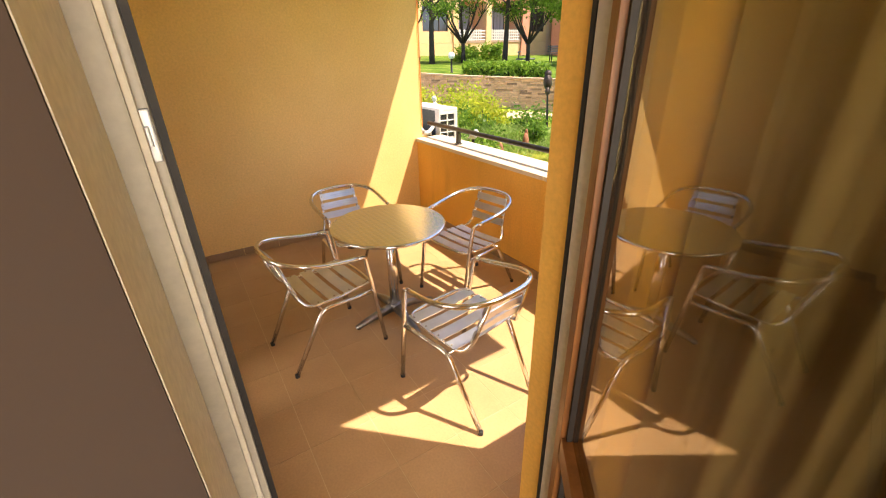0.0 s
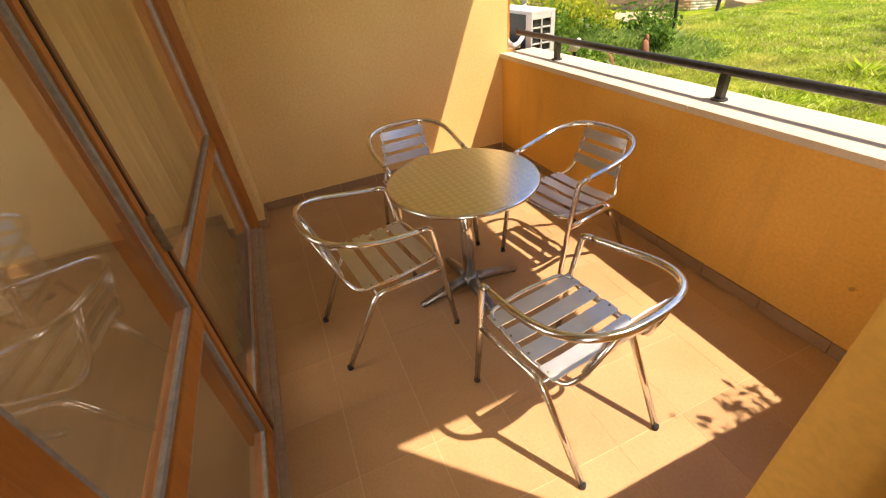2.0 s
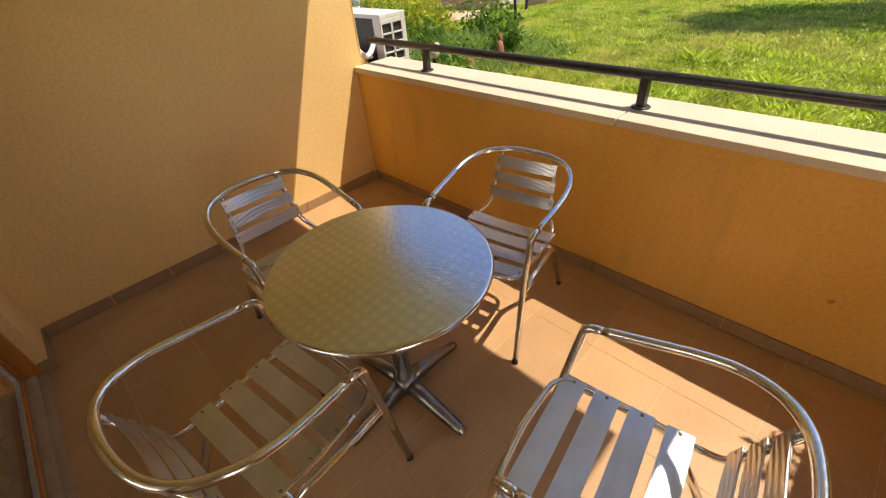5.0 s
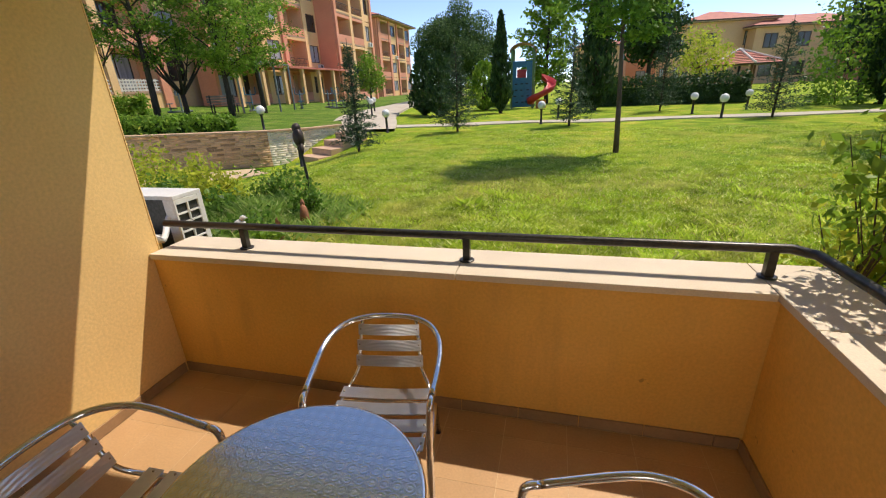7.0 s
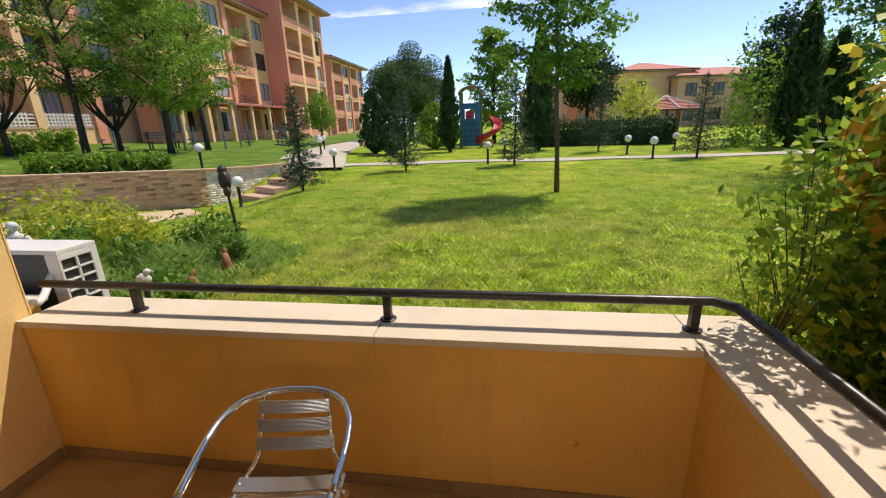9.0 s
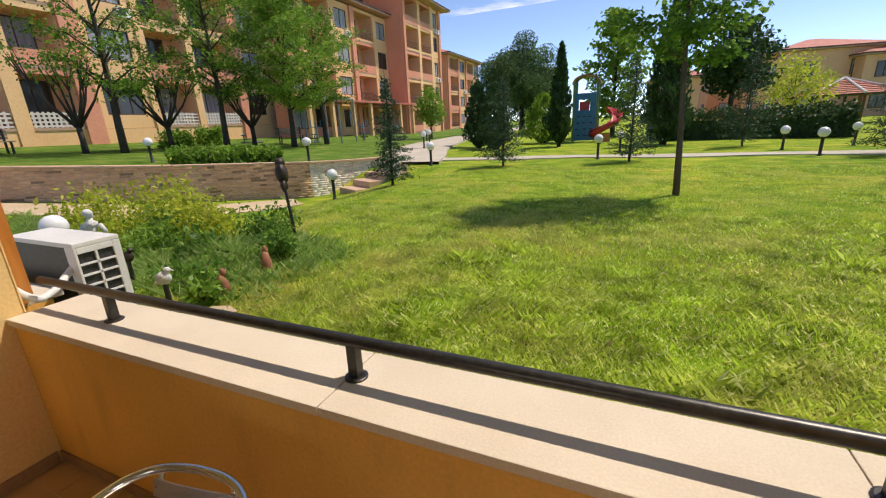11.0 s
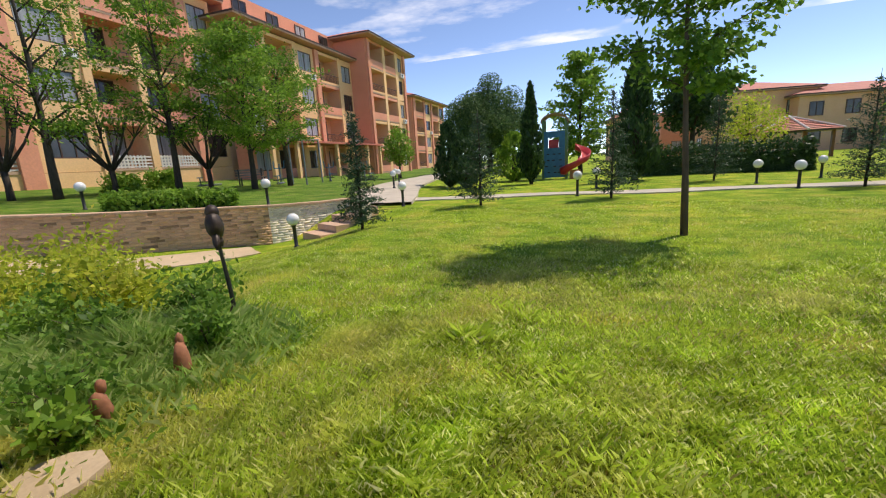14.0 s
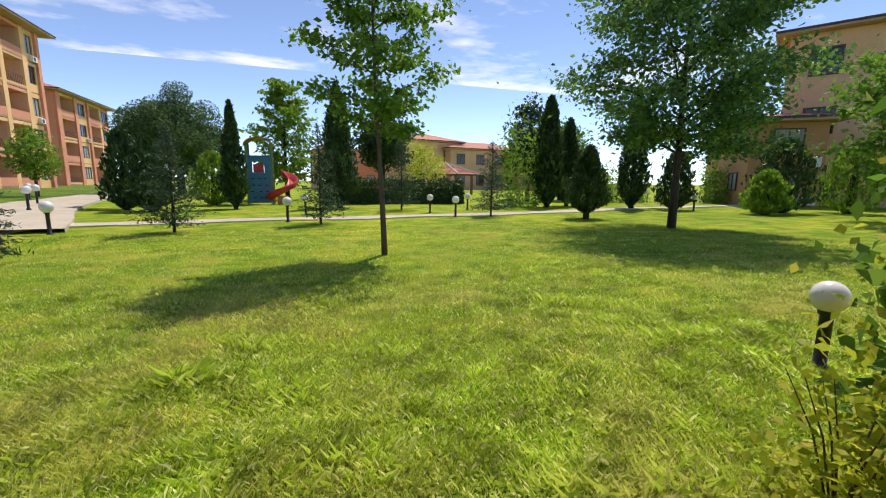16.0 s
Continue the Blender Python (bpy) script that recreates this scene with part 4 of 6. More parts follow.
# ---- grass ----
def blades(name, x0, x1, y0, y1, count, tall, wide, material, label, seed, tufts=0.0, keep=None):
    rng = np.random.default_rng(seed)
    x, y = rng.uniform(x0, x1, count), rng.uniform(y0, y1, count)
    patch = np.sin(x * 2.1 + 1.3 * np.sin(y * 1.7)) * np.sin(y * 2.7 + np.sin(x * 1.1)) + 0.6 * np.sin(x * 6.3 + y * 3.1) * np.sin(y * 7.7 - x)
    ok = rng.uniform(-1.6, 1.2, count) < patch + 0.5
    # thin out towards the sides and the far end
    ok &= rng.random(count) < np.minimum(np.minimum(x - x0, x1 - x) / (0.28 * (x1 - x0)) + 0.05, (y1 + 0.9 - y) / 1.2)
    if keep is not None:
        ok &= keep(x, y)
    x, y, patch = x[ok], y[ok], patch[ok]
    n = len(x)
    h = tall * (0.55 + 0.9 * rng.random(n)) * (1 + tufts * np.clip(patch, 0, 1.5))
    a, lean = rng.uniform(0, 2 * np.pi, n), rng.uniform(0.2, 1.25, n) * h
    sx, sy = np.cos(a + np.pi / 2) * wide / 2, np.sin(a + np.pi / 2) * wide / 2
    z = land(x, y)
    v = np.empty((n, 4, 3))
    v[:, 0] = np.stack([x - sx, y - sy, z - 0.01], -1)
    v[:, 1] = np.stack([x + sx, y + sy, z - 0.01], -1)
    v[:, 2] = np.stack([x + sx * 0.7 + np.cos(a) * lean * 0.35, y + sy * 0.7 + np.sin(a) * lean * 0.35, z + h * 0.6], -1)
    v[:, 3] = np.stack([x + np.cos(a) * lean, y + np.sin(a) * lean, z + h], -1)
    tagged(link(name, array_mesh(name, v.reshape(-1, 3), np.arange(n * 4).reshape(n, 4)), material), label, "grass", kind="stuff")


off_path = lambda x, y: np.hypot(x - 0.36, y - 0.78) > 0.17
blades("grass", -2.4, 8.0, 0.30, 2.6, 330000, 0.028, 0.0036, L_GRASS, "short green lawn grass with weeds near the parapet", 11, 0.8, off_path)
blades("grass", -3.2, 10.0, 2.2, 4.9, 200000, 0.024, 0.0050, L_GRASS, "short green lawn grass", 17, 0.5)
blades("grass", -4.5, 13.0, 4.4, 10.5, 130000, 0.021, 0.0068, L_GRASS, "short mown green lawn grass", 12, 0.3)
blades("grass", -1.0, 4.2, 0.34, 1.5, 4000, 0.042, 0.0036, L_GRASS, "longer grass tufts along the parapet", 13, 0.8)
def ragged(x, y):
    """The uncut bed, thinning out over half a metre towards the lawn."""
    edge = np.minimum(2.75 - 0.10 * (x + 1) ** 2 - y, -0.05 - x + 0.18 * np.sin(4.1 * y + 0.6)) + 0.22 * np.sin(5 * x + 2 * y) * np.sin(3 * y - x)
    return (np.random.default_rng(77).random(len(x)) < edge / 0.55) & ((x < -0.75) | (y > 1.2))


blades("tall_grass", -4.6, 0.5, 0.5, 3.4, 46000, 0.080, 0.0036, L_TALL, "tall uncut grass round the garden figures", 14, 0.9, ragged)
blades("tall_grass", -9.5, -3.5, 0.6, 3.6, 32000, 0.085, 0.006, L_TALL, "uncut green grass before the brick wall", 15, 0.5)


def weeds(name, x0, x1, y0, y1, clumps, each, size, material, label, seed):
    """Flat rosettes of broad leaves among the grass."""
    rng = np.random.default_rng(seed)
    cx, cy = rng.uniform(x0, x1, clumps), rng.uniform(y0, y1, clumps)
    i = np.repeat(np.arange(clumps), each)
    a, r = rng.uniform(0, 2 * np.pi, len(i)), rng.uniform(0.01, 0.09, len(i))
    x, y = cx[i] + np.cos(a) * r, cy[i] + np.sin(a) * r
    pts = np.stack([x, y, land(x, y) + rng.uniform(0.01, 0.05, len(i))], -1)
    out = np.stack([np.cos(a) * 1.4, np.sin(a) * 1.4, np.full(len(i), 0.5)], -1)
    tagged(link(name, leaf_mesh(name, pts, size, rng, 0.45, out), material), label, "weeds", kind="stuff")


blades("dry_grass", -1.2, 6.5, 0.36, 4.5, 30000, 0.028, 0.0036, L_STRAW, "dry straw-coloured stalks in the lawn", 18, 0.0)
blades("lush_grass", -0.4, 6.5, 0.5, 3.2, 36000, 0.046, 0.0042, L_LUSH, "lush green tufts in the lawn", 19, 0.9, lambda x, y: np.sin(x * 3.3 + 2 * np.sin(y * 2.3)) * np.sin(y * 4.1 + x) > 0.45)
blades("tall_grass", -0.9, 0.7, 0.9, 2.7, 9000, 0.085, 0.0045, L_TALL, "tall grass and weeds round the clay figures", 20, 0.8, lambda x, y: np.random.default_rng(78).random(len(x)) < (1 - np.hypot((x + 0.1) / 0.8, (y - 1.75) / 0.95)) * 1.8)
weeds("weeds", -1.6, 0.5, 0.7, 2.4, 120, 9, 0.045, L_LIME, "broad-leaved weeds round the clay figures", 22)
weeds("weeds", 0.6, 4.5, 0.4, 2.2, 110, 8, 0.028, L_LUSH, "broad-leaved weeds in the lawn along the parapet", 16)


# ---- plants ----
def tree_wood(rng, height, trunk, radius, spread, limbs, lean=0.0):
    """Trunk and limbs as one tube mesh, and the limb ends."""
    bm = bmesh.new()
    top = Vector((lean, rng.uniform(-0.05, 0.05), trunk))
    path = [Vector((0, 0, -0.1)), Vector((lean * 0.2, 0, trunk * 0.35)), Vector((lean * 0.6, 0.02, trunk * 0.7)), top, top + Vector((rng.uniform(-0.1, 0.1), rng.uniform(-0.1, 0.1), (height - trunk) * 0.55)), top + Vector((0, 0, (height - trunk) * 0.85))]
    tube(path, [radius * 1.25, radius, radius * 0.9, radius * 0.8, radius * 0.45, radius * 0.12], 9, bm)
    tips = [path[-1]]
    for i in range(limbs):
        a = 2.4 * i + rng.uniform(-0.4, 0.4)
        z = trunk * 0.92 + (height - trunk) * 0.5 * (i / limbs)
        reach = spread * rng.uniform(0.6, 0.95) * (1 - 0.35 * i / limbs)
        p0 = Vector((lean, 0, z))
        p1 = p0 + Vector((math.cos(a), math.sin(a), 0.75)) * reach * 0.5
        p2 = p1 + Vector((math.cos(a + 0.2), math.sin(a + 0.2), rng.uniform(0.4, 1.3))) * reach * 0.45
        tube([p0, p1, p2], [radius * 0.42, radius * 0.25, radius * 0.07], 6, bm)
        tips += [p1, p2]
        for s in (-0.7, 0.7):
            q = p1 + Vector((math.cos(a + s), math.sin(a + s), rng.uniform(0.1, 0.8))) * reach * 0.4
            tube([p1, q], [radius * 0.18, radius * 0.05], 5, bm)
            tips.append(q)
    return bm, tips


def leafy_tree(x, y, z, height, trunk, radius, spread, leaves, size, material, seed, label, low=None, bark=None, squash=1.0, limbs=9, lean=0.0, clump=0.19, flat=0.75):
    rng, r2 = random.Random(seed), np.random.default_rng(seed)
    t = thing("tree", label, "tree", m=pose(x, y, z))
    bm, tips = tree_wood(rng, height, trunk, radius, spread, limbs, lean)
    part("trunk", bm, bark or M_BARK, t, "", True)
    low = trunk * 0.95 if low is None else low
    mid, half = (low + height) / 2, (height - low) / 2
    n = 40 + limbs * 3
    d = r2.normal(size=(n, 3))
    d /= np.linalg.norm(d, axis=1, keepdims=True)
    shell = d * r2.uniform(0.3, 0.92, (n, 1)) ** 0.6 * [spread, spread * squash, half] + [lean, 0, mid]
    # the crown narrows towards its top
    k = 1 - 0.38 * np.clip((shell[:, 2] - mid) / half, 0, 1)
    shell[:, :2] *= k[:, None]
    centres = np.concatenate([shell, np.array([tuple(p) for p in tips])])
    pick = r2.integers(0, len(centres), leaves)
    off = r2.normal(size=(leaves, 3))
    off *= np.minimum(1, 1.5 / np.linalg.norm(off, axis=1, keepdims=True))
    pts = centres[pick] + off * clump * 1.25 * min(spread, half) * [1, 1, flat]
    part_mesh = leaf_mesh("crown", pts, size, r2, 0.55)
    link("crown", part_mesh, material, t)
    return t


def spray_tree(x, y, z, height, trunk, radius, spread, material, seed, label, limbs=20, twigs=6, leaves=60, size=0.12, peak=0.35, lean=0.0, puff=0.10, bark=None, rise=0.45, squash=1.0):
    """A broadleaf tree whose leaves hang in flat sprays along the twigs of rising limbs."""
    rng, r2 = random.Random(seed), np.random.default_rng(seed)
    t = thing("tree", label, "tree", m=pose(x, y, z))
    bm = bmesh.new()
    stem = [Vector((lean * k ** 1.3 + 0.04 * math.sin(5 * k + seed), 0.03 * math.sin(7 * k + seed), height * 0.96 * k)) for k in np.linspace(0, 1, 8)]
    stem[0].z = -0.1
    tube(stem, [radius * (1.25 - 1.15 * k ** 0.8) for k in np.linspace(0, 1, 8)], 9, bm)
    starts, ends = [], []
    for i in range(limbs):
        k = (i + 0.5) / limbs
        shape = 0.55 + 0.45 * k / peak if k < peak else 0.12 + 0.88 * (1 - (k - peak) / (1 - peak)) ** 0.75
        reach = spread * shape * rng.uniform(0.72, 1.12)
        zt = trunk + (height * 0.97 - trunk) * k
        up = rise + 0.5 * k
        z0 = max(trunk * 0.85, zt - reach * up * 0.6)
        f = z0 / (height * 0.96) * 7
        j = min(6, int(f))
        p0 = stem[j].lerp(stem[j + 1], f - j)
        a = 2.4 * i + rng.uniform(-0.45, 0.45)
        d = Vector((math.cos(a), math.sin(a) * squash, 0))
        p1 = p0 + d * reach * 0.5 + Vector((0, 0, reach * up * 0.6))
        p2 = p1 + d * reach * 0.5 + Vector((0, 0, reach * up * rng.uniform(0.0, 0.5)))
        r = radius * (0.42 - 0.25 * k)
        tube([p0, p1, p2], [r, r * 0.6, r * 0.15], 6, bm)
        for j in range(twigs):
            s = 0.25 + 0.75 * j / (twigs - 1)
            q = p0.lerp(p1, s * 2) if s < 0.5 else p1.lerp(p2, s * 2 - 1)
            b = a + (0.9 if j % 2 else -0.9) * rng.uniform(0.5, 1.2)
            ln = spread * rng.uniform(0.20, 0.40) * (0.55 + 0.6 * shape)
            e = q + Vector((math.cos(b), math.sin(b), rng.uniform(-0.25, 0.45))) * ln
            tube([q, e], [r * 0.25, r * 0.06], 4, bm)
            starts.append(tuple(q))
            ends.append(tuple(e))
    part("trunk", bm, bark or M_BARK, t, "", True)
    p, q = np.array(starts), np.array(ends)
    i = np.repeat(np.arange(len(p)), leaves)
    keep = r2.random(len(i)) < np.repeat(r2.uniform(0.35, 1.0, len(p)), leaves)
    i = i[keep]
    f = r2.uniform(0.1, 1.15, (len(i), 1))
    pts = p[i] * (1 - f) + q[i] * f + r2.normal(size=(len(i), 3)) * puff * spread * [1, 1, 0.5]
    out = (q - p)[i]
    out = out / (np.linalg.norm(out, axis=1, keepdims=True) + 1e-6) * 0.8 + [0, 0, -0.25]
    link("crown", leaf_mesh("crown", pts, size, r2, 0.62, out), material, t)
    return t


def column_tree(x, y, z, height, radius, leaves, size, material, seed, label, base=0.15, power=0.75):
    """A dense cypress or juniper: a tapering column of small upright sprays over a short trunk."""
    r2 = np.random.default_rng(seed)
    t = thing("conifer", label, "tree", m=pose(x, y, z))
    part("trunk", tube([(0, 0, -0.1), (0.01, 0, height * 0.5), (0, 0, height * 0.85)], [radius * 0.14, radius * 0.10, 0.01], 7), M_BARK_DARK, t, "", True)
    h = r2.random(leaves)
    prof = np.clip(np.minimum(1.0, (h + 0.02) * 5), 0, 1) * (1 - h) ** power
    a = r2.uniform(0, 2 * np.pi, leaves)
    wob = 1 + 0.16 * np.sin(a * 3 + h * 17) + 0.12 * np.sin(a * 5 - h * 31)
    r = radius * prof * wob * r2.uniform(0.55, 1.05, leaves)
    pts = np.stack([np.cos(a) * r, np.sin(a) * r, base + h * (height - base)], -1)
    lift = np.stack([np.cos(a) * 0.5, np.sin(a) * 0.5, np.full(leaves, 1.5)], -1)
    link("crown", leaf_mesh("crown", pts, size, r2, 0.38, lift), material, t)
    return t


def young_spruce(x, y, z, height, radius, seed, label, needles=3900, material=None):
    """A young spruce: whorls of boughs, each with hanging sprays of needles."""
    rng, r2 = random.Random(seed), np.random.default_rng(seed)
    t = thing("young_spruce", label, "tree", m=pose(x, y, z))
    part("trunk", tube([(0, 0, -0.08), (0.02, 0.01, height * 0.5), (0, 0, height)], [0.035, 0.024, 0.004], 7), M_BARK_DARK, t, "", True)
    pts, dirs = [], []
    boughs = 84
    for i in range(boughs):
        k = (i / boughs) ** 1.15
        zz = height * (0.06 + 0.88 * k) + rng.uniform(-0.03, 0.03)
        a = 2.4 * i + rng.uniform(-0.5, 0.5)
        ln = radius * (1 - k) ** 0.8 * rng.uniform(0.6, 1.12) + 0.05
        d = Vector((math.cos(a), math.sin(a), rng.uniform(0.15, 0.4) + 0.45 * k))
        p0, p1 = Vector((0, 0, zz)), Vector((0, 0, zz)) + d * ln * 0.55
        p2 = p1 + Vector((d.x, d.y, rng.uniform(-0.15, 0.25))) * ln * 0.45
        part("bough", tube([p0, p1, p2], [0.007, 0.005, 0.002], 4), M_BARK_DARK, t)
        m = max(14, int(needles * ln / (radius * boughs * 0.55)))
        for _ in range(m):
            s = rng.uniform(0.05, 1.08)
            q = p0.lerp(p1, s / 0.55) if s < 0.55 else p1.lerp(p2, (s - 0.55) / 0.45)
            w = 0.15 * ln * (1.15 - 0.6 * s) + 0.018
            pts.append((q.x + rng.gauss(0, w), q.y + rng.gauss(0, w), q.z + rng.gauss(0, 0.028) - 0.02))
            dirs.append((d.x * 0.8, d.y * 0.8, rng.uniform(-0.3, 0.5)))
    link("needles", leaf_mesh("needles", np.array(pts), 0.075, r2, 0.24, np.array(dirs)), material or L_BLUE, t)
    return t


def shrub(x, y, z, rx, ry, h, leaves, size, material, seed, label, name="shrub", narrow=0.5, open_=0.35, lift=None):
    r2, rng = np.random.default_rng(seed), random.Random(seed)
    t = thing(name, label, "shrub", m=pose(x, y, z))
    bm = bmesh.new()
    tips = []
    for i in range(9):
        a = rng.uniform(0, 2 * math.pi)
        e = Vector((math.cos(a) * rx * rng.uniform(0.3, 0.85), math.sin(a) * ry * rng.uniform(0.3, 0.85), h * rng.uniform(0.6, 0.95)))
        tube([(0, 0, -0.05), e * 0.5 + Vector((0, 0, h * 0.1)), e], [0.005, 0.0035, 0.0015], 5, bm)
        tips.append(e)
    part("stem", bm, M_BARK, t)
    n = 34
    d = r2.normal(size=(n, 3))
    d /= np.linalg.norm(d, axis=1, keepdims=True)
    d[:, 2] = np.abs(d[:, 2])
    centres = np.concatenate([d * r2.uniform(0.4, 0.92, (n, 1)) * [rx, ry, h], np.array([tuple(e) for e in tips])])
    pts = centres[r2.integers(0, len(centres), leaves)] + r2.normal(size=(leaves, 3)) * open_ * 0.5 * np.array([rx, ry, h])
    pts[:, 2] = np.abs(pts[:, 2])
    up = None if lift is None else np.tile(np.array([[0, 0, lift]]), (leaves, 1))
    link("foliage", leaf_mesh("foliage", pts, size, r2, narrow, up), material, t)
    return t


def hedge(points, width, h, leaves, size, material, seed, label, height=land):
    r2 = np.random.default_rng(seed)
    line = resample(points, 0.4)
    t = thing("hedge", label, "hedge")
    c = r2.integers(0, len(line) - 1, leaves)
    f = r2.random(leaves)
    p = np.array([tuple(q) for q in line])
    base = p[c] * (1 - f[:, None]) + p[c + 1] * f[:, None]
    d = p[c + 1] - p[c]
    d /= np.linalg.norm(d, axis=1, keepdims=True)
    side = r2.uniform(-1, 1, leaves)
    up = r2.random(leaves)
    onto = r2.random(leaves) < 0.5
    side = np.where(onto, np.sign(side) * (1 + 0.2 * r2.normal(size=leaves)), side)
    up = np.where(~onto, 1 + 0.14 * r2.normal(size=leaves) + 0.05 * np.sin(base[:, 0] * 4), up)
    x, y = base[:, 0] - d[:, 1] * side * width / 2, base[:, 1] + d[:, 0] * side * width / 2
    pts = np.stack([x, y, height(x, y) + up * h], -1)
    link("foliage", leaf_mesh("foliage", pts, size, r2, 0.55), material, t)
    # dark sheet under the leaves stands in for the shade inside the hedge
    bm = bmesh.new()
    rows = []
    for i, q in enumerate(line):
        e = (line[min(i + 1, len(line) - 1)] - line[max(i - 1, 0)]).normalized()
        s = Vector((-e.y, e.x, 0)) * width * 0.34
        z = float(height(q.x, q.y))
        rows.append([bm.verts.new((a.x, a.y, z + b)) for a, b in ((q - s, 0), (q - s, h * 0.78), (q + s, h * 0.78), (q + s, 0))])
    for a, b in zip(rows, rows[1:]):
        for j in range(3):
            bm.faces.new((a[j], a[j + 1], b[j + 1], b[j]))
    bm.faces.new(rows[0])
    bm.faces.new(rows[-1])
    part("inner_shade", bm, L_DARK, t)
    return t


def G(x, y):
    return float(land(x, y))


def T(x, y):
    return float(terrace(x, y))


spray_tree(3.55, 6.30, 0.55, 5.6, 1.85, 0.042, 0.95, L_MID, 21, "young broadleaf tree with a thin bare trunk on the lawn", 28, 7, 85, 0.08, 0.28, -0.12, 0.11)
spray_tree(11.6, 8.05, 0.55, 8.0, 2.0, 0.095, 2.55, L_TREE, 22, "full broadleaf tree with a dense green crown", 36, 9, 170, 0.112, 0.32, 0.0, 0.10, M_BARK_DARK, 0.4)
spray_tree(21.0, 6.3, 0.55, 7.4, 1.3, 0.16, 2.9, L_MID, 23, "large broadleaf tree with low hanging branches", 34, 8, 120, 0.17, 0.3, 0.0, 0.10, M_BARK_DARK, 0.35)
young_spruce(-0.30, 10.5, 0.55, 2.45, 0.70, 31, "young blue-green spruce on the lawn by the path")
young_spruce(2.90, 11.5, 0.55, 2.8, 0.70, 32, "young spruce beside a globe lamp")
young_spruce(-2.05, 7.40, G(-2.05, 7.4), 2.45, 0.46, 33, "slim young spruce beside the garden steps")
young_spruce(8.7, 12.9, 0.55, 2.7, 0.80, 34, "young spruce at the edge of the path")
young_spruce(6.4, 16.5, 0.55, 3.2, 0.8, 35, "young spruce before the clipped hedge")
column_tree(11.3, 11.1, 0.55, 2.35, 0.80, 5200, 0.13, L_DARK, 41, "dense dark juniper on the lawn", 0.22, 0.6)
column_tree(0.0, 18.6, 0.55, 4.2, 0.62, 4200, 0.20, L_DARK, 42, "tall dark green cypress beside the play tower")
column_tree(4.1, 18.4, 0.55, 5.2, 1.05, 5200, 0.22, L_DARK, 43, "broad dark conifer behind the lawn")
column_tree(13.7, 17.0, 0.55, 5.1, 0.85, 5200, 0.22, L_DARK, 44, "tall narrow dark green cypress", power=0.5)
column_tree(15.4, 17.8, 0.55, 4.3, 0.80, 4400, 0.22, L_DARK, 45, "narrow dark green cypress tree", power=0.6)
column_tree(16.9, 15.0, 0.55, 5.4, 0.8, 4400, 0.22, L_DARK, 46, "tall dark cypress behind the broadleaf tree")
for i, (x, y, h, r) in enumerate(((-3.6, 18.2, 2.9, 0.75), (-2.6, 17.4, 2.7, 0.8), (-1.2, 21.5, 2.4, 1.2), (18.4, 14.0, 2.6, 0.9), (21.5, 11.5, 3.0, 1.5), (24.0, 10.4, 2.8, 1.4), (19.6, 10.9, 1.7, 0.9))):
    column_tree(x, y, G(x, y), h, r, 3600, 0.17, L_DARK if i in (0, 1, 3, 4) else L_LIME, 50 + i, "dense dark evergreen garden bush" if i in (0, 1, 3, 4) else "light green clipped evergreen bush", 0.05, 0.45)
for i, (x, y, h, s) in enumerate(((27.1, 18.5, 2.0, 1.5), (12.6, 17.6, 3.9, 1.3), (22.0, 21.0, 2.2, 1.6), (19.0, 20.0, 2.0, 1.2), (-17.5, 15.0, 0.8, 0.8), (-16.5, 12.5, 0.7, 0.8))):
    z = T(x, y) if x < -5 else G(x, y)
    shrub(x, y, z, s, s, h, 2200, 0.16, L_LIME, 60 + i, "rounded light green garden shrub")
leafy_tree(-5.0, 33.0, 0.6, 7.1, 1.5, 0.25, 3.2, 80000, 0.115, L_PINE, 71, "broad rounded dark stone pine", low=1.2, limbs=10, bark=M_BARK_DARK, clump=0.16)
spray_tree(1.9, 27.0, 0.6, 6.9, 1.0, 0.12, 1.7, L_LIME, 72, "tall fresh green poplar behind the play tower", 26, 7, 70, 0.19, 0.3, 0.0, 0.11, M_BARK_DARK, 0.8)
leafy_tree(7.3, 24.5, 0.6, 5.2, 1.8, 0.14, 1.7, 6000, 0.2, L_DARK, 73, "dark broadleaf tree behind the hedge", low=1.9, bark=M_BARK_DARK)
leafy_tree(10.4, 27.0, 0.6, 3.8, 0.8, 0.07, 1.7, 2600, 0.14, L_YELLOW, 74, "thin yellow-green spring tree near the pavilion", low=0.7)
leafy_tree(16.2, 23.0, 0.6, 6.3, 1.5, 0.13, 1.5, 7000, 0.2, L_BLUE, 75, "tall grey-green conifer behind the cypresses", low=1.2)
leafy_tree(19.0, 23.5, 0.6, 5.4, 1.2, 0.12, 2.0, 6000, 0.2, L_MID, 76, "light green tree beyond the path", low=1.0)
leafy_tree(-9.9, 26.5, T(-9.9, 26.5), 3.4, 0.9, 0.08, 1.1, 2400, 0.16, L_LIME, 77, "small round-crowned green tree by the arcade", low=0.9)
# trees on the raised lawn before the apartment block
for i, (x, y, h, tr, sp, n, mat) in enumerate(((-14.9, 9.3, 8.8, 1.7, 2.0, 30, L_OLIVE), (-13.6, 12.8, 7.8, 1.8, 1.8, 32, L_OLIVE), (-12.1, 15.3, 7.0, 1.6, 2.1, 85, L_LIME), (-12.5, 18.2, 6.8, 1.9, 1.7, 30, L_OLIVE))):
    spray_tree(x, y, T(x, y), h, tr * 1.2, 0.12, sp * 1.2, mat, 80 + i, "broadleaf tree in spring leaf on the raised lawn", 24, 8, int(n * 2.1), 0.105, 0.35, 0.0, 0.085, M_BARK_DARK, 0.55)


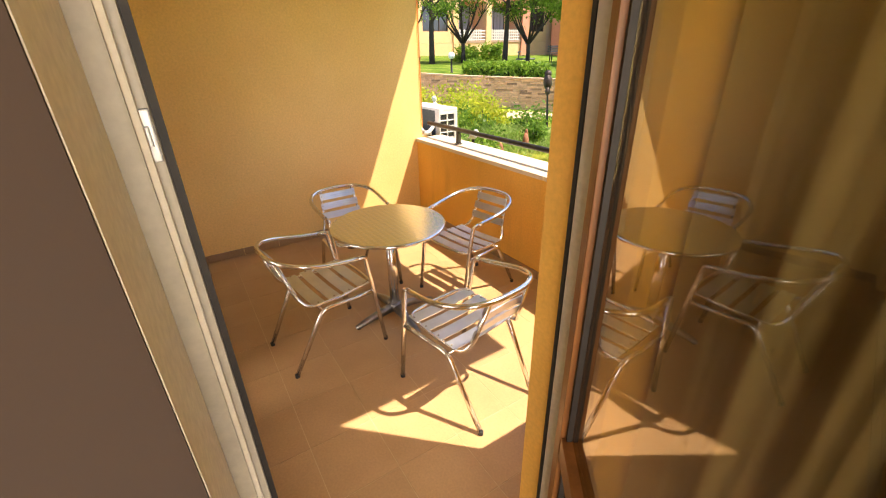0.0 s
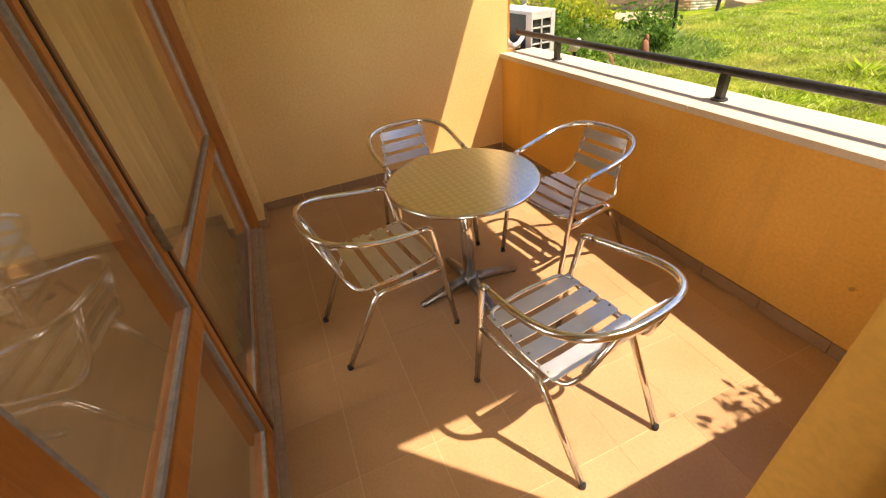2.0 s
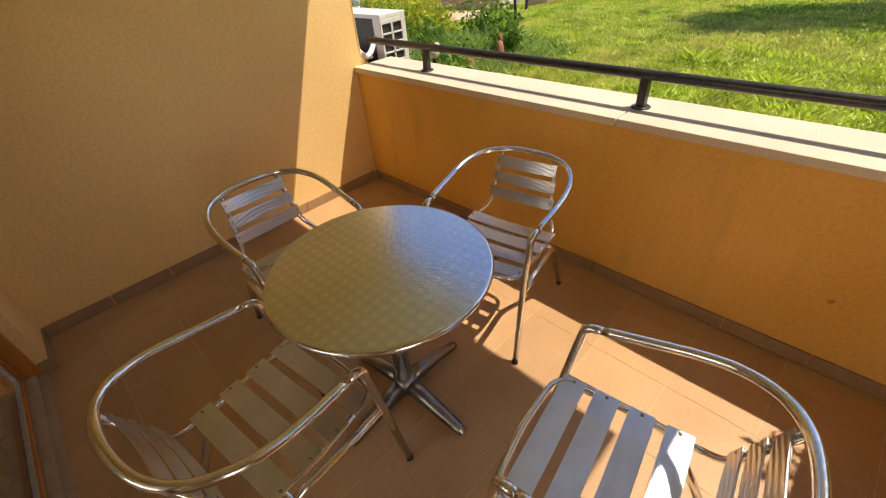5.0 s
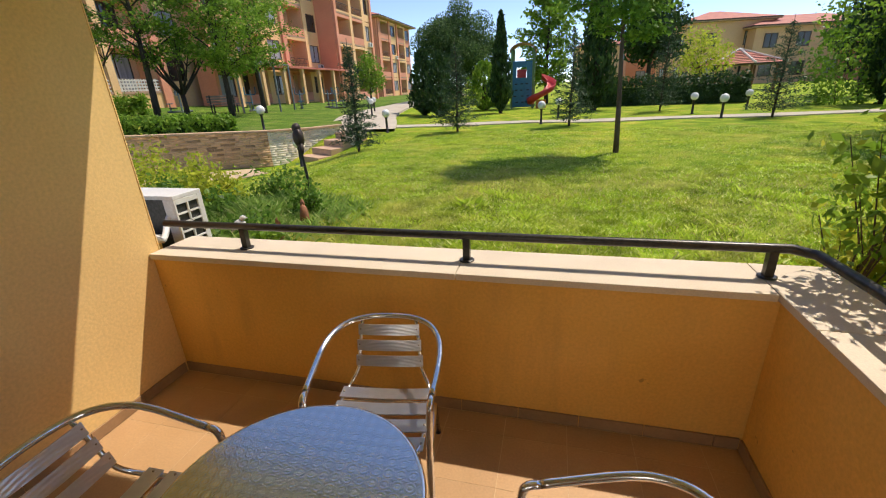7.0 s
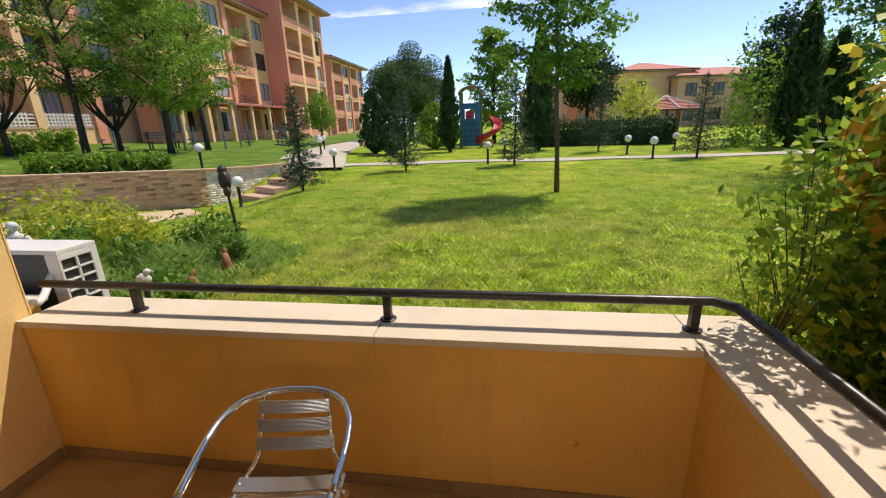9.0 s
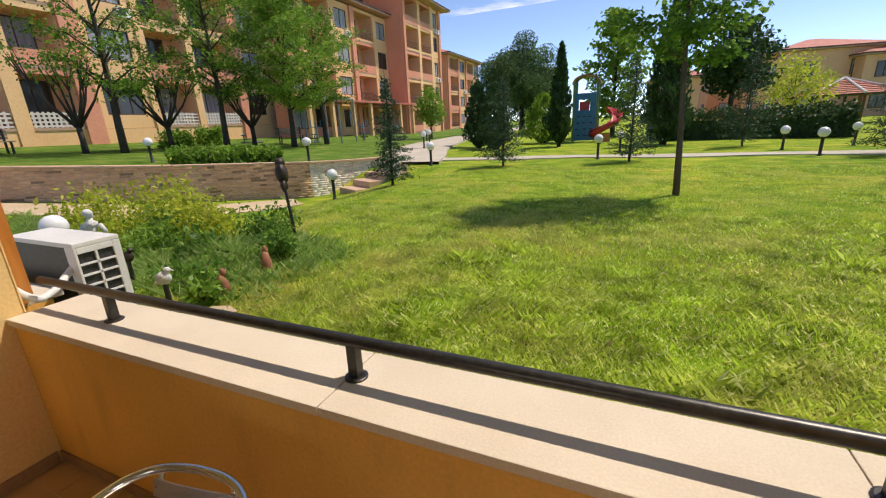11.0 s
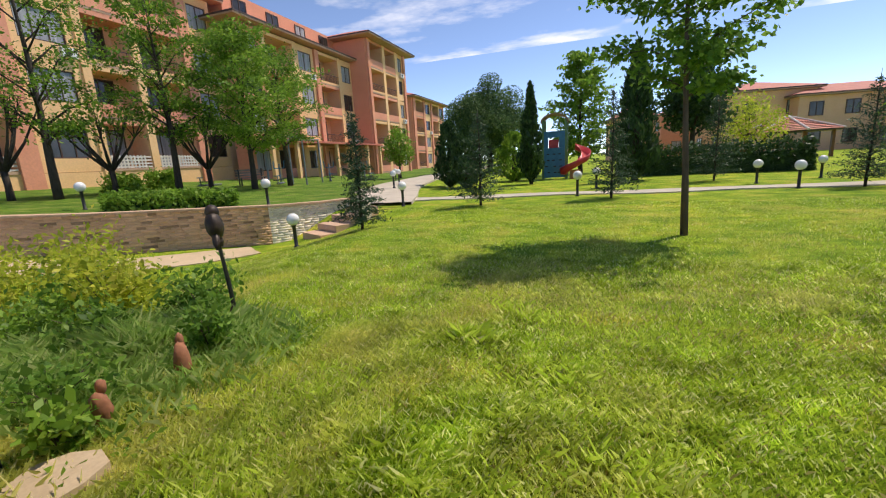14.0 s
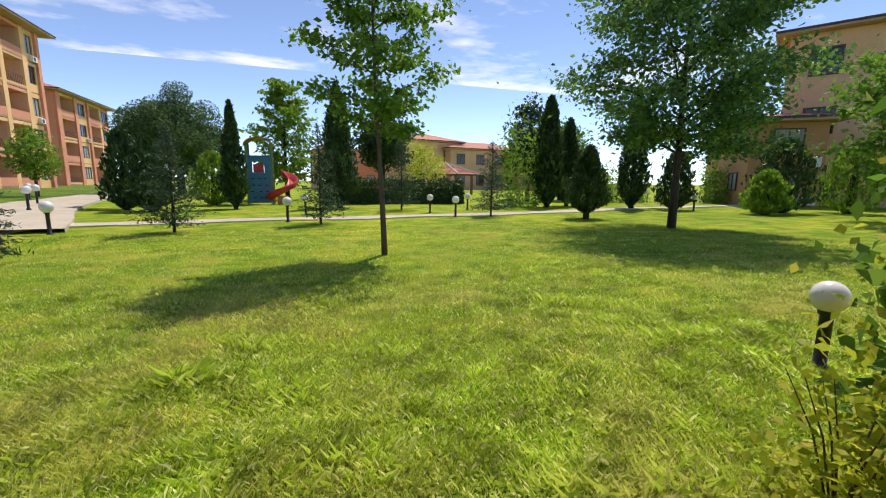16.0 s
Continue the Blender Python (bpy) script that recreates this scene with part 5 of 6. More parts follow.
def pollard(x, y, h, seed, leaves, label):
    """A pruned fruit tree: short trunk, bare upswept limbs, a few leaves at the ends."""
    rng, r2 = random.Random(seed), np.random.default_rng(seed)
    t = thing("pruned_tree", label, "tree", m=pose(x, y, T(x, y)))
    bm, tips = bmesh.new(), []
    tube([(0, 0, -0.1), (0.02, 0, 0.5), (0, 0, 1.0)], [0.13, 0.10, 0.10], 8, bm)
    for i in range(9):
        a = 2 * math.pi * i / 9 + rng.uniform(-0.2, 0.2)
        r = rng.uniform(0.8, 1.7)
        p1 = Vector((math.cos(a) * r * 0.5, math.sin(a) * r * 0.5, 1.0 + (h - 1) * 0.35))
        p2 = Vector((math.cos(a) * r, math.sin(a) * r, 1.0 + (h - 1) * rng.uniform(0.75, 1.0)))
        tube([(0, 0, 0.9), p1, p2], [0.07, 0.04, 0.014], 6, bm)
        for _ in range(3):
            q = p1.lerp(p2, rng.random()) + Vector((rng.uniform(-0.35, 0.35), rng.uniform(-0.35, 0.35), rng.uniform(0.2, 0.6)))
            tube([p1.lerp(p2, 0.3), q], [0.03, 0.007], 5, bm)
            tips.append(tuple(q))
        tips.append(tuple(p2))
    part("trunk", bm, M_BARK_DARK, t, "", True)
    c = np.array(tips)
    pts = c[r2.integers(0, len(c), leaves)] + r2.normal(size=(leaves, 3)) * 0.22
    link("crown", leaf_mesh("crown", pts, 0.13, r2, 0.55), L_MID, t)


pollard(-17.9, 5.8, 3.7, 91, 500, "pruned tree with bare upswept limbs and few leaves")
pollard(-16.0, 8.5, 3.5, 92, 450, "pruned tree with bare upswept limbs and few leaves")
pollard(-15.6, 11.6, 3.3, 93, 900, "pruned tree with a light flat crown")
pollard(-13.9, 14.6, 3.2, 94, 500, "pruned tree with bare upswept limbs and few leaves")

hedge([(-6.5, 8.7), (-7.4, 7.8), (-8.7, 6.9)], 0.8, 0.36, 5200, 0.10, L_LIME, 101, "low clipped green hedge on the raised lawn", terrace)
hedge([(3.6, 21.4), (7.0, 21.4), (10.9, 21.0)], 1.0, 1.05, 5200, 0.14, L_DARK, 102, "dark clipped hedge beyond the path")
hedge([(-13.6, 2.0), (-14.6, 1.2)], 0.7, 0.9, 1500, 0.12, L_DARK, 103, "dark clipped hedge by the garden steps", land)
# flower border below the next balcony
for i, (x, y, rx, h, n, mat, sz, lab) in enumerate(((-4.0, 3.4, 0.9, 0.92, 3000, L_YELLOW, 0.075, "yellow-green flowering shrub in the garden"), (-5.3, 3.1, 0.85, 0.88, 2600, L_YELLOW, 0.075, "yellow-green flowering shrub in the garden"), (-3.0, 3.2, 0.7, 0.56, 2200, L_YELLOW, 0.065, "yellow-green low garden shrub"),
                                                   (-1.7, 2.35, 0.42, 0.55, 1500, L_YELLOW, 0.06, "small upright green shrub near the bird figure"), (-2.3, 2.0, 0.5, 0.3, 1200, L_LIME, 0.06, "low green garden shrub"),
                                                   (-5.6, 1.6, 0.6, 0.6, 1300, L_YELLOW, 0.08, "yellow-green shrub beyond the air conditioner"), (-4.4, 1.5, 0.5, 0.45, 1100, L_LIME, 0.07, "low light green garden shrub"),
                                                   (-1.2, 1.9, 0.4, 0.26, 900, L_MID, 0.055, "low leafy garden plant"), (-0.3, 1.15, 0.32, 0.24, 700, L_MID, 0.05, "low leafy garden plant"), (-0.05, 1.9, 0.22, 0.34, 600, L_MID, 0.05, "leafy weed clump beside the clay figures"), (-0.75, 2.45, 0.4, 0.40, 1100, L_MID, 0.055, "leafy green shrub beside the bird stake"), (-2.7, 2.6, 0.5, 0.5, 1500, L_MID, 0.06, "leafy green shrub among the yellow shrubs"), (0.12, 0.95, 0.16, 0.2, 320, L_LIME, 0.06, "broad-leaved weed clump beside the stone slab"))):
    shrub(x, y, G(x, y), rx, rx * 0.9, h, n, sz, mat, 110 + i, lab)
# big leafy bush over the side parapet
shrub(4.55, 0.20, 0.50, 0.58, 0.60, 1.45, 4600, 0.075, L_MID, 130, "large leafy bush with yellowing tips beside the parapet", "bush", 0.6, 0.36)
shrub(4.36, 0.30, 1.38, 0.34, 0.34, 0.58, 1000, 0.08, L_GOLD, 131, "golden yellow top growth of the leafy bush", "bush", 0.55, 0.36)
shrub(4.50, 0.28, 0.55, 0.60, 0.58, 1.45, 4000, 0.055, L_YELLOW, 133, "bright green outer leaves of the large bush", "bush", 0.6, 0.4)
shrub(3.98, 0.56, 0.52, 0.26, 0.24, 0.60, 900, 0.040, L_YELLOW, 132, "open rose shoots with pale green leaves", "bush", 0.55, 0.4)


def leafy_shoots(x, y, z, tips, leaves, size, material, seed, label):
    """Long thin shoots from the ground with sprays of leaves at their ends."""
    rng, r2 = random.Random(seed), np.random.default_rng(seed)
    t = thing("bush", label, "shrub", m=pose(x, y, z))
    pts = []
    for e in tips:
        e = Vector(e)
        part("stem", tube([(0, 0, -0.05), e * 0.5 + Vector((0.10, 0.02, 0.0)), e], [0.005, 0.004, 0.0015], 6), M_BARK, t)
        for _ in range(leaves):
            s = max(0.3, 1 - abs(rng.gauss(0, 0.28)))
            q = e * s
            pts.append((q.x + rng.gauss(0, 0.05), q.y + rng.gauss(0, 0.05), q.z + rng.gauss(0, 0.04)))
    link("foliage", leaf_mesh("foliage", np.array(pts), size, r2, 0.5), material, t)


leafy_shoots(3.90, 0.40, 0.52, [(-0.29, -0.26, 1.02), (-0.20, -0.28, 1.03), (-0.15, -0.30, 1.32), (-0.14, -0.30, 1.10), (-0.10, -0.38, 1.26), (-0.20, -0.24, 0.83), (-0.04, -0.45, 1.08), (0.02, -0.15, 1.2)], 55, 0.05, L_LIME, 134, "thin leafy rose shoots reaching over the coping")


# ---- garden lamps ----
def globe_lamp(m, post=0.46, radius=0.125):
    g = thing("garden_lamp", "white globe garden lamp on a short black post", "garden lamp", "globe lamps on the lawn", m=m)
    part("post", lathe([(0.06, -0.05), (0.06, 0.02), (0.036, 0.035), (0.036, post - 0.03), (0.05, post - 0.02), (0.05, post + 0.015)], 14), M_POST, g, "", True)
    part("globe", lathe([(radius * math.sin(a), post + radius * 0.93 - radius * math.cos(a)) for a in np.linspace(0.35, math.pi, 14)], 22), M_GLOBE, g, "", True)
    return g


lamp = globe_lamp(pose(-2.63, 1.37, G(-2.63, 1.37)))
for x, y in ((-3.34, 6.9), (2.06, 12.15), (-2.60, 10.7), (7.30, 12.7), (7.05, 14.7), (9.3, 16.4), (18.4, 16.5), (24.0, 21.0), (26.0, 15.7), (2.6, 14.6), (18.9, 13.4)):
    copy_thing(lamp, pose(x, y, G(x, y)))
for x, y in ((-5.7, 8.9), (-6.3, 18.5), (-5.2, 15.6), (-8.6, 23.0), (-9.8, 7.0), (-14.0, 4.4)):
    copy_thing(lamp, pose(x, y, T(x, y)))


globe_lamp(pose(5.35, 1.36, G(5.35, 1.36)), 0.38, 0.10)


# ---- garden figures ----
def bird_on_stake():
    b = thing("bird_figure", "dark brown bird figure perched on a black stake", "garden figure", m=pose(-0.30, 2.37, 0.53, 2, -3, 40))
    bm = blob((0, 0, 0.82), (0.062, 0.085, 0.105), None, 0.1, 3, 1.0)
    blob((0, 0.03, 0.925), (0.050, 0.058, 0.054), bm, 0.05, 2, 2.0)
    tube([(0, 0.08, 0.925), (0, 0.115, 0.91), (0, 0.122, 0.89)], [0.016, 0.010, 0.002], 6, bm)
    tube([(0, -0.03, 0.78), (0, -0.09, 0.70), (0, -0.11, 0.655)], [0.03, 0.026, 0.008], 6, bm)
    part("figure", bm, M_DARKFIG, b, "", True)
    part("collar", lathe([(0.03, 0.66), (0.04, 0.70), (0.034, 0.725)], 12), M_DARKFIG, b)
    part("stake", tube([(0, 0, -0.1), (0.005, 0, 0.35), (0, 0, 0.67)], [0.014, 0.017, 0.013], 8), M_POST, b)
    part("ornament", blob((0.0, -0.04, 0.12), (0.035, 0.05, 0.08), None, 0.3, 2, 5.0), M_DARKFIG, b)


bird_on_stake()


def small_bird(x, y, post, material, label):
    z = G(x, y)
    b = thing("bird_figure", label, "garden figure", m=pose(x, y, z, 0, 0, -50))
    bm = blob((0, 0, post + 0.04), (0.028, 0.05, 0.05), None, 0.08, 2, 3.0)
    blob((0, 0.03, post + 0.095), (0.021, 0.024, 0.022), bm, 0.04, 2, 4.0)
    tube([(0, 0.05, post + 0.095), (0, 0.07, post + 0.085)], [0.007, 0.002], 6, bm)
    tube([(0, -0.03, post + 0.03), (0, -0.075, post - 0.01)], [0.018, 0.006], 6, bm)
    part("figure", bm, material, b, "", True)
    part("stake", tube([(0, 0, -0.1), (0, 0, post + 0.02)], [0.022, 0.016], 8), M_POST, b)


small_bird(0.04, 0.76, 0.25, M_WHITESTONE, "white gull figure on a short black post")
small_bird(-1.0, 1.12, 0.2, M_DARKFIG, "small black bird figure in the grass")
statue = bmesh.new()
box(-0.085, 0.085, -0.085, 0.085, -0.06, 0.03, 0.012, statue)
lathe([(0.075, 0.03), (0.095, 0.06), (0.088, 0.12), (0.070, 0.20), (0.062, 0.27), (0.068, 0.31), (0.060, 0.35), (0.048, 0.39), (0.058, 0.44), (0.066, 0.48), (0.058, 0.51), (0.026, 0.53), (0.022, 0.55)], 14, statue)
for v in statue.verts:
    if 0.05 < v.co.z < 0.50:
        k = 0.80 + 0.34 * noise.noise(Vector((v.co.x * 22, v.co.y * 22, v.co.z * 7)))
        v.co.x, v.co.y = v.co.x * k + 0.012 * math.sin(v.co.z * 9), v.co.y * k * 0.85
blob((0.0, 0.008, 0.585), (0.034, 0.040, 0.046), statue, 0.06, 2, 4.0)
blob((0.0, -0.012, 0.60), (0.038, 0.038, 0.038), statue, 0.25, 2, 7.0)
tube([(0.062, 0.0, 0.49), (0.088, 0.02, 0.42), (0.066, 0.065, 0.37), (0.02, 0.075, 0.39)], [0.022, 0.019, 0.016, 0.013], 8, statue)
tube([(-0.062, 0.0, 0.49), (-0.092, 0.012, 0.41), (-0.075, 0.05, 0.33), (-0.03, 0.08, 0.31)], [0.022, 0.019, 0.016, 0.013], 8, statue)
blob((-0.01, 0.085, 0.345), (0.045, 0.03, 0.05), statue, 0.3, 2, 6.0)
tagged(part("statue", statue, M_WHITESTONE, None, "", True), "small white plaster garden statue", "statue").matrix_basis = pose(-1.55, 1.19, G(-1.55, 1.19) + 0.02, 0, 0, 40)
for x, y, h, s in ((0.10, 1.13, 0.25, 1.0), (0.09, 1.58, 0.29, 2.0)):
    bm = blob((0, 0, h * 0.4), (0.046, 0.040, h * 0.42), None, 0.4, 2, s)
    blob((0.01, 0.02, h * 0.85), (0.024, 0.024, h * 0.16), bm, 0.2, 2, s + 3)
    tagged(part("clay_figure", bm, M_REDFIG, None, "", True), "weathered red-brown clay figure standing in the grass", "garden figure").matrix_basis = pose(x, y, G(x, y) - 0.02, 0, 0, 30 * s)
flag = bmesh.new()
bmesh.ops.create_circle(flag, cap_ends=True, segments=9, radius=0.17)
for v in flag.verts:
    v.co *= 1 + 0.25 * noise.noise(v.co * 7)
ext = bmesh.ops.extrude_face_region(flag, geom=flag.faces[:])
bmesh.ops.translate(flag, verts=[v for v in ext["geom"] if isinstance(v, bmesh.types.BMVert)], vec=(0, 0, 0.05))
bmesh.ops.recalc_face_normals(flag, faces=flag.faces[:])
tagged(part("stone_slab", flag, M_FLAG), "flat tan stone slab lying in the grass", "stone").matrix_basis = pose(0.36, 0.78, 0.545)


# ---- apartment blocks ----
def building(name, label, m):
    return thing(name, label, "building", m=m)


def window_unit(parent, u, z, w, h, d, panes=2, curtain_share=0.0, rng=random, facing=1):
    """A framed window on a facade in the local plane x = d, facing +x; u along y."""
    ys = [u, u + 0.07]
    for k in range(1, panes):
        ys += [u + w * k / panes - 0.03, u + w * k / panes + 0.03]
    ys += [u + w - 0.07, u + w]
    zs = [z, z + 0.07, z + h - 0.07, z + h]
    bm = bmesh.new()
    grid = [[bm.verts.new((d - 0.04, a, b)) for b in zs] for a in ys]
    for a in range(len(ys) - 1):
        for b in range(3):
            if b != 1 or a % 2 == 0:
                bm.faces.new((grid[a][b], grid[a + 1][b], grid[a + 1][b + 1], grid[a][b + 1]))
    out = bmesh.ops.extrude_face_region(bm, geom=bm.faces[:])
    bmesh.ops.translate(bm, verts=[v for v in out["geom"] if isinstance(v, bmesh.types.BMVert)], vec=(0.07, 0, 0))
    bmesh.ops.recalc_face_normals(bm, faces=bm.faces[:])
    win = part("window", bm, M_FRAME_FAR, parent)
    look_in = M_CURTAIN_FAR if rng.random() < curtain_share else M_FARGLASS
    for a in range(1, len(ys) - 1, 2):
        part("pane", box(d - 0.03, d - 0.01, ys[a], ys[a + 1], zs[1], zs[2]), look_in, win)
    return win


def wall_unit_ac(parent, u, z, d):
    a = part("air_conditioner", box(d, d + 0.28, u, u + 0.75, z, z + 0.5, 0.02), M_ACWHITE, parent, "white wall-mounted outdoor unit")
    part("fan_grille", lathe([(0.02, 0), (0.19, 0.0), (0.19, 0.012), (0.02, 0.012)], 14), M_ACDARK, a).matrix_basis = pose(d + 0.282, u + 0.30, z + 0.25, 0, 90, 0)


def balcony(parent, u, z, w, h, depth, front, wall, rng, lattice=False):
    """A recessed loggia: back wall with a glazed door, side cheeks, slab, low front and a rail."""
    b = part("balcony", slabs([(-depth - 0.15, -depth, u, u + w, z, z + h), (-depth, -0.02, u, u + 0.02, z, z + h), (-depth, -0.02, u + w - 0.02, u + w, z, z + h)]), wall, parent)
    part("slab", box(-depth, 0.10, u + 0.02, u + w - 0.02, z - 0.02, z + 0.12), M_SOFFIT, b)
    dw = min(w * 0.7, 2.2)
    window_unit(b, u + w * 0.12, z + 0.15, dw, h - 0.6, -depth + 0.06, 2, 0.35, rng)
    if lattice:
        part("lattice_panel", slabs([(0.0, 0.05, u + 0.05, u + w - 0.05, z + 0.15 + 0.2 * i, z + 0.24 + 0.2 * i) for i in range(4)] + [(0.005, 0.045, u + 0.1 + 0.22 * i, u + 0.2 + 0.22 * i, z + 0.12, z + 0.9) for i in range(int((w - 0.2) / 0.22))]), M_LATTICE, b, "white lattice parapet")
    else:
        part("parapet", box(-0.02, 0.12, u + 0.02, u + w - 0.02, z + 0.12, z + (0.30 if front else 0.85)), M_CREAM if front else M_SALMON, b)
        if front:
            part("railing", slabs([(0.03, 0.07, u + 0.02, u + w - 0.02, z + 1.0, z + 1.05), (0.04, 0.06, u + 0.02, u + w - 0.02, z + 0.6, z + 0.62)] + [(0.04, 0.06, u + 0.25 * i, u + 0.25 * i + 0.02, z + 0.3, z + 1.0) for i in range(1, int(w / 0.25))]), M_FRAME_FAR, b)


def facade_row(parent, rng, u0, pattern, levels, tall, base, wall_depth=9.0, arcade=False):
    """Bays along local y; the front plane is x = 0 and the body lies behind it."""
    u = u0
    for kind, w in pattern:
        if kind in "ps":      # a solid pier: p cream, s salmon
            part("pier", box(-2.2, 0.22 if kind == "s" else 0.12, u, u + w, base - 1.5, levels[-1] + tall - 0.01), M_SALMON if kind == "s" else M_CREAM, parent)
        else:
            for i, z in enumerate(levels):
                if kind == "b":
                    balcony(parent, u, z, w, tall, 1.5, (i + len(pattern)) % 2 == 0, M_PEACH, rng, lattice=(i == 0 and not arcade))
                    part("band", box(-1.6, 0.08, u, u + w, z + tall - 0.30, z + tall - 0.021), M_SALMON if i % 2 == 0 else M_CREAM, parent)
                else:
                    wide, high, sill = w * 0.72, 1.65, 0.75
                    a, c = u + (w - wide) / 2, z + sill
                    part("wall_panel", slabs([(-1.6, 0.0, u, a, z, z + tall - 0.02), (-1.6, 0.0, a + wide, u + w, z, z + tall - 0.02), (-1.6, 0.0, a, a + wide, z, c), (-1.6, 0.0, a, a + wide, c + high, z + tall - 0.02)]), M_CREAM if kind == "w" else M_SALMON, parent)
                    window_unit(parent, a, c, wide, high, -0.10, 3 if wide > 2 else 2, 0.5, rng)
                    if rng.random() < 0.45 and i:
                        wall_unit_ac(parent, u + w - 0.9, z + 0.1, 0.0)
            part("plinth", box(-1.6, 0.05, u, u + w, base - 1.5, levels[0] - 0.021), M_CREAM, parent)
        u += w
    part("body", box(-wall_depth, -2.25, u0, u, base - 1.5, levels[-1] + tall), M_PEACH, parent)
    return u


def eaves(parent, u0, u1, z, over, back, rise=1.9):
    part("eave_board", box(-back, over, u0 - over, u1 + over, z + 0.14, z + 0.26), M_EAVE, parent, "dark brown eaves")
    part("soffit", box(-back, over - 0.04, u0 - over + 0.04, u1 + over - 0.04, z + 0.02, z + 0.139), M_SOFFIT, parent)
    bm = bmesh.new()
    lo = [bm.verts.new(p) for p in ((over, u0 - over, z + 0.261), (over, u1 + over, z + 0.261), (-back, u1 + over, z + 0.261), (-back, u0 - over, z + 0.261))]
    inset = min((back + over) / 2 - 0.2, (u1 - u0) / 2)
    hi = [bm.verts.new(p) for p in (((over - back) / 2, u0 - over + inset, z + rise), ((over - back) / 2, u1 + over - inset, z + rise))]
    for f in ((lo[0], lo[1], hi[1], hi[0]), (lo[1], lo[2], hi[1]), (lo[2], lo[3], hi[0], hi[1]), (lo[3], lo[0], hi[0]), (lo[0], lo[3], lo[2], lo[1])):
        bm.faces.new(f)
    part("roof", bm, M_ROOFTILE, parent, "red tiled hip roof")


def apartment_block():
    rng = random.Random(5)
    b = building("apartment_building", "long cream and salmon apartment block with recessed balconies", pose(-24.6, -8.0, 0.0))
    lv = [2.35, 5.35, 8.35, 11.35]
    pat = [("b", 4.0), ("p", 0.6), ("b", 4.0), ("s", 0.7), ("w", 4.2), ("p", 0.6), ("s", 0.55), ("b", 3.5), ("p", 0.65), ("b", 2.3), ("s", 0.9), ("w", 3.0), ("p", 0.45), ("b", 2.6), ("p", 0.5), ("b", 3.1), ("s", 0.7), ("w", 2.25)]
    u1 = facade_row(b, rng, 0.0, pat, lv, 3.0, 1.7)
    eaves(b, 0.0, u1, 14.35, 0.8, 9.5)
    c = building("apartment_building", "salmon apartment block with stacked balconies and a ground-floor arcade", pose(-22.4, 26.6, 0.0))
    lv = [1.1, 4.1, 7.0, 9.9]
    pat = [("v", 2.4), ("p", 0.5), ("b", 3.4), ("p", 0.5), ("w", 2.6), ("s", 0.6), ("b", 3.4), ("p", 0.5), ("w", 2.4)]
    u2 = facade_row(c, rng, 0.0, pat, lv, 2.95, 1.2, arcade=True)
    eaves(c, 0.0, u2, 12.95, 0.9, 9.5)
    part("loft", slabs([(-7.0, -1.8, 1.0, u2, 13.2, 15.6)]), M_SALMON, c)
    for k in range(4):
        window_unit(c, 2.0 + 3.8 * k, 13.8, 1.5, 1.5, -1.76, 2, 0.2, rng)
    part("arcade_roof", box(0.13, 2.6, -1.0, u2 + 1.0, 3.95, 4.12), M_ROOFTILE, c, "red tiled arcade canopy")
    for k in range(7):
        part("arcade_column", box(2.15, 2.45, -0.6 + 2.9 * k, -0.3 + 2.9 * k, -0.5, 3.94), M_CREAM, c)
    d = building("apartment_building", "tall salmon end block with corner balconies and deep eaves", pose(-20.4, 26.6 + u2, 0.0))
    pat = [("s", 0.5), ("b", 3.2), ("p", 0.6), ("b", 2.8), ("p", 0.7), ("w", 1.6), ("s", 0.5)]
    u3 = facade_row(d, rng, 0.0, pat, [0.9, 3.9, 6.8, 9.7, 12.4], 2.85, 1.0, arcade=True)
    part("end_wall", box(-9.0, -0.02, u3 + 0.001, u3 + 0.15, -0.5, 15.2), M_SALMON, d)
    part("start_wall", box(-9.0, -0.02, -0.15, -0.001, -0.5, 15.2), M_SALMON, d)
    eaves(d, 0.0, u3, 15.25, 1.2, 9.0, 2.0)
    e = building("apartment_building", "far salmon apartment block with red-edged eaves", pose(-25.0, 66.0, 0.0))
    u4 = facade_row(e, rng, 0.0, [("s", 1.0), ("b", 3.6), ("s", 0.8), ("w", 3.0), ("s", 0.6), ("b", 3.4), ("p", 0.6), ("v", 3.0)], [0.9, 3.8, 6.7, 9.5], 2.85, 0.8, arcade=True)
    part("start_wall", box(-9.0, -0.02, -0.15, -0.001, -0.5, 12.3), M_SALMON, e)
    eaves(e, 0.0, u4, 12.35, 1.1, 9.0)


apartment_block()


def villa(m, w, d, h, rows, wall, label, seed, rise=1.6, over=0.6):
    """A house of w by d with windows on all four sides and a hip roof; its front faces local +x."""
    rng = random.Random(seed)
    b = building("house", label, m)
    part("wall", box(-d, 0.0, 0.0, w, -1.0, h), wall, b)
    step = h / rows
    for side in range(2):
        length = w if side == 0 else d
        n = max(1, int(length / 3.2))
        for r in range(rows):
            for i in range(n):
                u = length * (i + 0.5) / n - 0.7
                win = window_unit(b, u, step * r + 0.9, 1.4, min(1.5, step - 1.2), 0.04, 2, 0.3, rng)
                if side == 1:
                    win.matrix_basis = pose(-d, 0.0, 0.0, 0, 0, -90)
    eaves(b, 0.0, w, h, over, d + over, rise)
    return b


